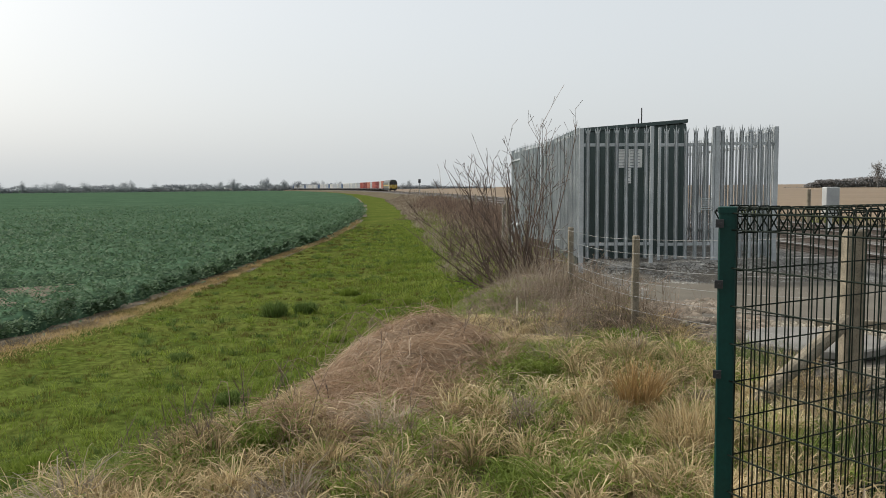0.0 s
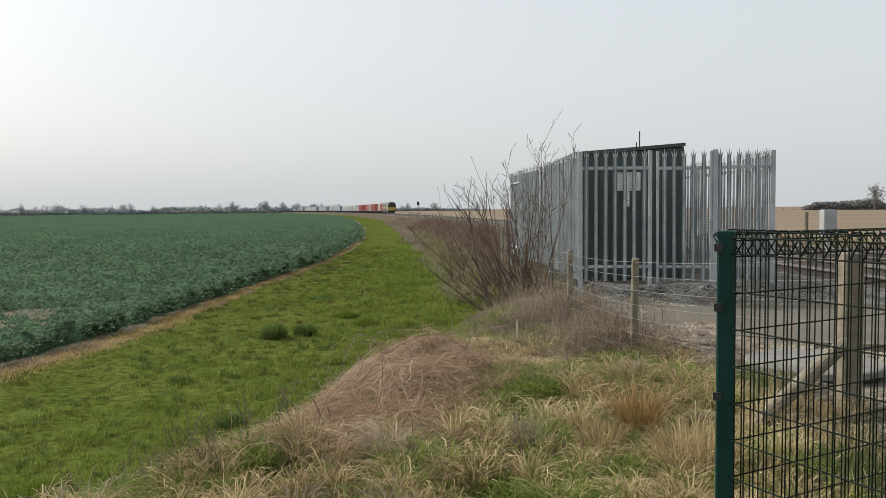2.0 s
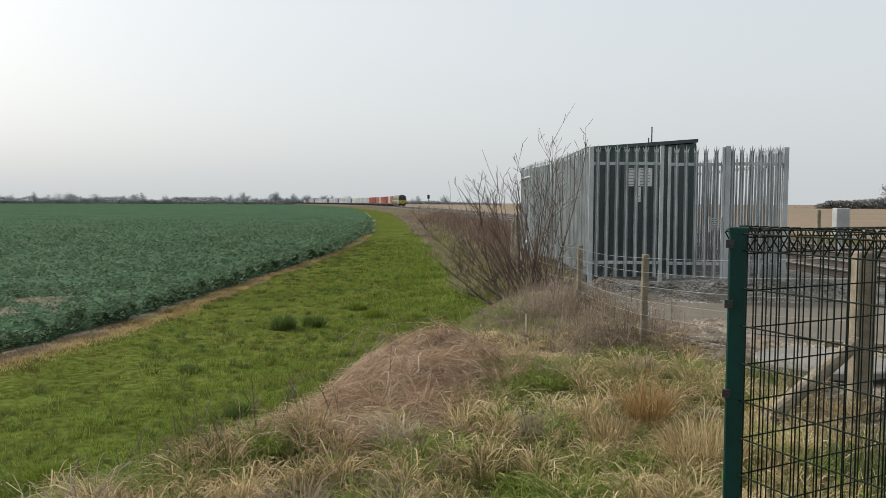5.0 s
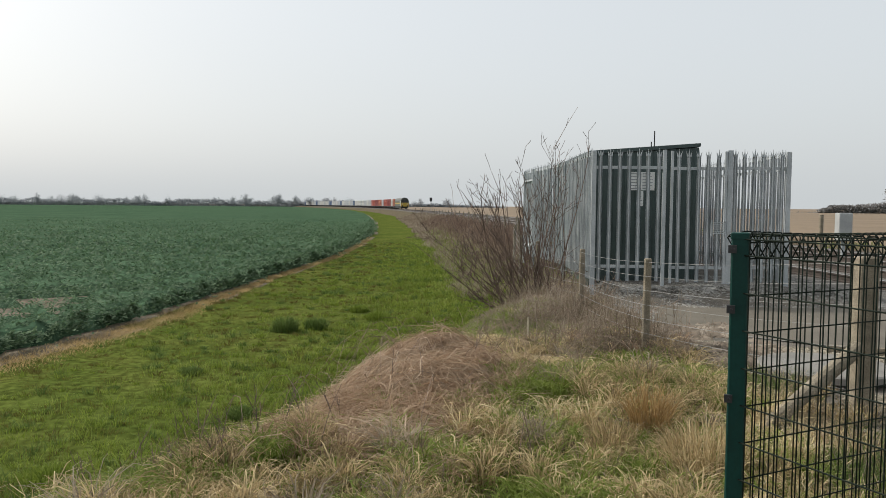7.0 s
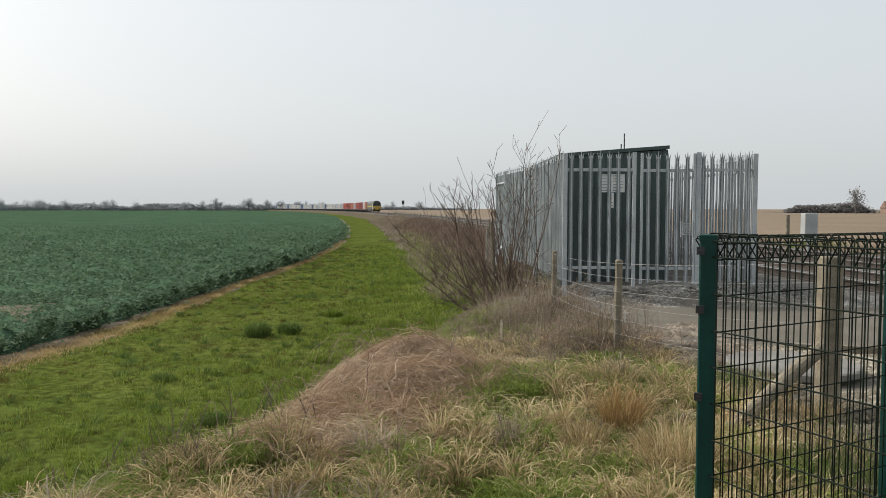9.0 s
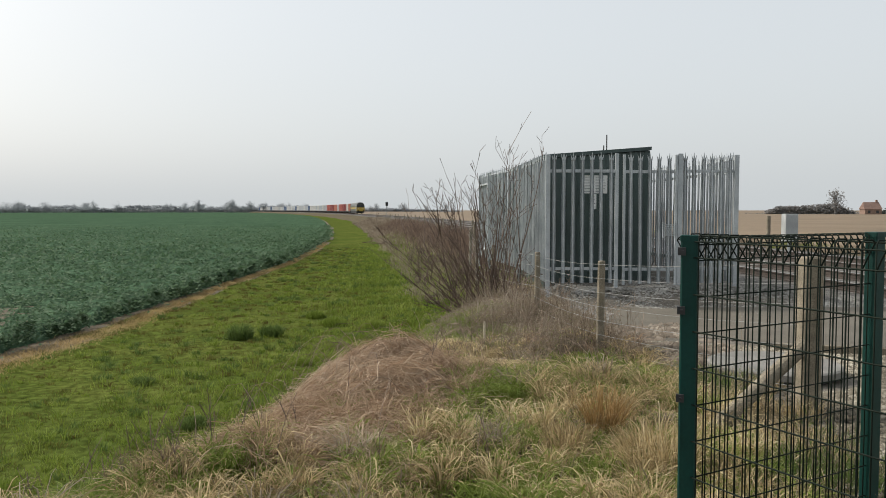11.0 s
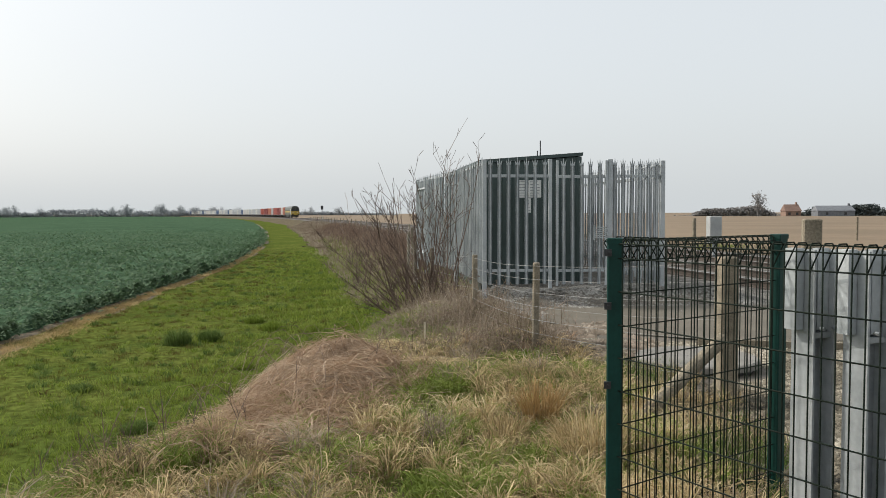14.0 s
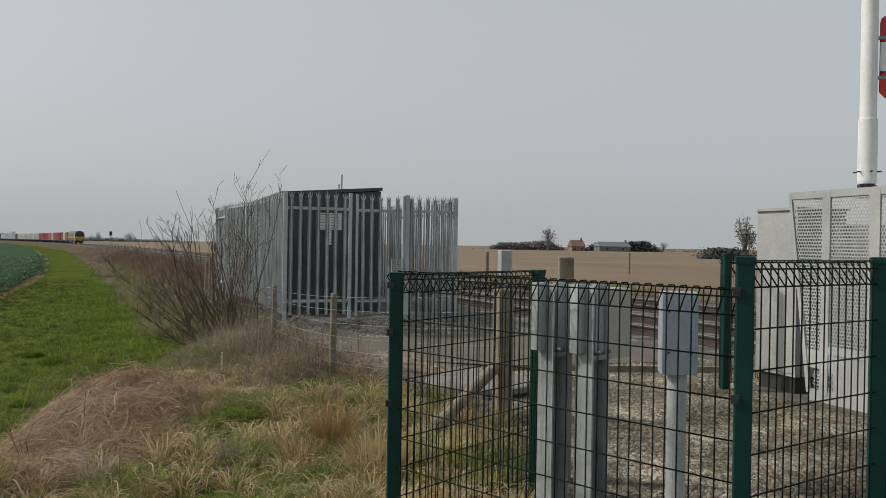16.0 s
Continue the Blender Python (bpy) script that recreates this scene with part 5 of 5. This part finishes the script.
# ---- distance ----
def far_tree(x, y, h, w, mat, label, seed, trunk=0.25, sparse=1.0, z0=-0.5):
    rnd = random.Random(seed)
    ob = thing("tree", (x, y, z0), label, "tree", "distant trees")
    part("trunk", Shape().tube([(0, 0, -0.3), (0.1, 0, h * 0.3), (0.05, 0, h * 0.6)], [h * 0.035, h * 0.025, h * 0.01], 6), mat, ob)
    s = Shape()
    for _ in range(26):
        a, e = rnd.uniform(0, 6.283), rnd.uniform(0.15, 1.45)
        o = Vector((0, 0, h * rnd.uniform(0.02, 0.4)))
        t = Vector((w * 0.5 * math.cos(a) * math.cos(e), w * 0.5 * math.sin(a) * math.cos(e), h * (0.35 + 0.63 * math.sin(e)))) * rnd.uniform(0.8, 1.0)
        s.tube([o, o.lerp(t, 0.5) + Vector((0, 0, h * 0.05)), t], [h * 0.012, h * 0.007, 0.02], 3, False)
        for _ in range(int(16 * sparse)):
            c = o.lerp(t, rnd.uniform(0.45, 1.02)) + Vector((rnd.gauss(0, w * 0.05), rnd.gauss(0, w * 0.05), rnd.gauss(0, h * 0.04)))
            d = Vector((rnd.gauss(0, 1), rnd.gauss(0, 1), rnd.gauss(0.4, 1))).normalized() * h * rnd.uniform(0.06, 0.14)
            e = Vector((rnd.gauss(0, 1), rnd.gauss(0, 1), rnd.gauss(0, 1))).normalized() * h * 0.016
            s.add([c, c + d * 0.5 + e, c + d, c + d * 0.5 - e], [(0, 1, 2, 3)])
    part("crown", s, mat, ob)
    return ob


def hedge(name, pts, h, mat, label, seed, n=900, size=1.0):
    rnd = random.Random(seed)
    s = Shape()
    for _ in range(n):
        k = rnd.uniform(0, len(pts) - 1.001)
        a, b = Vector((*pts[int(k)], 0)), Vector((*pts[int(k) + 1], 0))
        c = a.lerp(b, k % 1)
        end = k / (len(pts) - 1)
        top = h * (0.65 + 0.45 * noise.noise((c.x * 0.07, c.y * 0.07, seed))) * min(1.0, 0.35 + 4 * end, 0.35 + 4 * (1 - end))
        c += Vector((rnd.gauss(0, 1.2), rnd.gauss(0, 1.2), -0.6 + top * rnd.random()))
        v = [c + Vector((rnd.gauss(0, 1), rnd.gauss(0, 1), rnd.gauss(0, 0.7))) * size for _ in range(3)]
        s.add(v, [(0, 1, 2)])
    return tagged(new(name, s.mesh(name, mat)), label, "hedge", kind="stuff")


def polar(bearing, dist):
    return 0.2 + dist * math.sin(radians(bearing)), 0.3 + dist * math.cos(radians(bearing))


# Crowns paler and bluer than real bark: distance haze put into the colour.
HAZED_BARK = blade_material("hazed_crown", [(0.27, 0.29, 0.31), (0.36, 0.38, 0.40)], 0.02, 0.9, 0.5)
# Darker than the hedgerow bark, as less haze is mixed in at this range.
HAZED_COPSE = blade_material("hazed_copse_bark", [(0.20, 0.195, 0.19), (0.29, 0.28, 0.27)], 0.05, 0.9, 0.5)
rnd = random.Random(77)
for k in range(44):
    b = -44 + 46 * (k + rnd.random()) / 44
    far_tree(*polar(b, rnd.uniform(640, 760)), rnd.uniform(6, 9.5), rnd.uniform(7, 13), HAZED_BARK, "bare tree in a distant hedgerow", k, sparse=0.9)
for b, d, h, w in ((-15.4, 620, 10, 13), (-13.2, 640, 10.5, 12), (-12.0, 650, 9, 12), (-11.0, 660, 8.5, 14), (-9.8, 660, 8, 12), (-22.5, 640, 8, 14), (-26.5, 640, 8.5, 14)):
    far_tree(*polar(b, d), h, w, HAZED_BARK, "rounded dense bare tree in a distant hedgerow", int(b * 10), sparse=2.4)
hedge("hedgerow", [polar(b, 700) for b in range(-48, 6, 3)], 7.0, HAZED_BARK, "continuous distant hedgerow along the field", 3, 26000, 0.7)
hedge("hedgerow", [polar(b, 420) for b in np.linspace(22.5, 52, 12)], 2.2, HAZED_COPSE, "low distant hedge beyond the brown field", 4, 4000, 0.35)
hedge("copse", [polar(b, 390) for b in np.linspace(24.0, 29.0, 6)], 7.5, HAZED_COPSE, "bare distant copse beyond the brown field", 5, 5000, 0.45)
far_tree(*polar(28.1, 360), 11.5, 9.0, HAZED_COPSE, "tall spreading bare tree beside a copse", 301, sparse=0.9)
hedge("conifer_belt", [polar(b, 395) for b in np.linspace(30.9, 35.6, 6)], 6.6, HAZED_EVERGREEN, "dark evergreen shelter belt behind a farm", 6, 7000, 0.5)
far_tree(*polar(36.1, 390), 5.5, 7, HAZED_COPSE, "small bare tree by a farm", 302)
hedge("thicket", [polar(b, 150) for b in np.linspace(39.0, 41.6, 4)], 4.4, HAZED_EVERGREEN, "dark dense thicket at the field's edge", 8, 3500, 0.2)
far_tree(*polar(41.5, 150), 8.5, 5.0, HAZED_COPSE, "bare tree beside a dark thicket", 303, sparse=1.0)


def house(b, d, w, depth, h, ridge, wall, roof, name, label):
    px, py = polar(b, d)
    ob = thing(name, (px, py, -0.6), label, "house", "", -b + 20)
    part("wall", Shape().prism([(-w / 2, 0), (w / 2, 0), (w / 2, h), (-w / 2, h)], -depth / 2, depth / 2), wall, ob)
    part("roof", Shape().add([(-w / 2 - .3, -depth / 2 - .3, h), (w / 2 + .3, -depth / 2 - .3, h), (w / 2 + .3, depth / 2 + .3, h), (-w / 2 - .3, depth / 2 + .3, h), (-w / 2 + 0.2, 0, ridge), (w / 2 - 0.2, 0, ridge)],
         [(0, 1, 5, 4), (2, 3, 4, 5), (3, 0, 4), (1, 2, 5), (3, 2, 1, 0)]), roof, ob)
    part("chimney", Shape().box(w / 2 - 1.4, w / 2 - 0.7, -0.4, 0.4, ridge - 1, ridge + 0.9), wall, ob)
    for k in range(2):
        part("window", Shape().box(-w / 4 + k * w / 2 - 0.5, -w / 4 + k * w / 2 + 0.5, -depth / 2 - 0.05, -depth / 2 + 0.02, 1.0, 2.1), DARK, ob)


house(30.1, 375, 6.5, 6, 2.6, 5.6, BRICK, ROOF, "farmhouse", "small red-brick farmhouse with a tiled roof")
house(32.6, 380, 15, 8, 2.8, 5.0, SLATE, SLATE, "barn", "long low grey barn before dark evergreens")


# ---- lineside things beyond the tracks ----
lc = thing("lineside_cabinet", (11.87, 25.0, -0.1), "pale grey lineside cabinet on a post", "cabinet")
part("body", Shape().chamfered(0.40, 0.32, 0.9, 1.76, 0.015), PALE_GREY, lc)
part("pole", Shape().tube([(0, 0, -0.1), (0, 0, 0.9)], 0.06, 8), GALV, lc)
for px, py, h in ((11.2, 25.0, 1.35), (27.0, 40.0, 1.25)):
    wood_post(px, py, float(ground_z(px, py)), float(ground_z(px, py)) + h, 0.06)
sig = thing("railway_signal", (-9.0, 230.0, -0.3), "dark colour-light railway signal on a slim post", "signal")
part("post", Shape().tube([(0, 0, 0), (0, 0, 3.4)], 0.09, 8), GALV_DARK, sig)
part("head", Shape().box(-0.35, 0.35, -0.2, 0.2, 3.2, 4.3), DARK, sig)
rl = thing("white_rail", (-2.0, 2.66, 0.1), "white-painted timber rail beside the road", "rail")
part("rail", Shape().box(-2.6, 1.32, -0.03, 0.03, 0.80, 0.885, pose(0, 0, 0, 0, 0, -8)), WHITE, rl)
for px in (-2.2, 0.2):
    part("post", Shape().chamfered(0.1, 0.1, -0.9, 0.84, 0.01, pose(0, 0, 0, 0, 0, -8), px, 0.09), WHITE, rl)
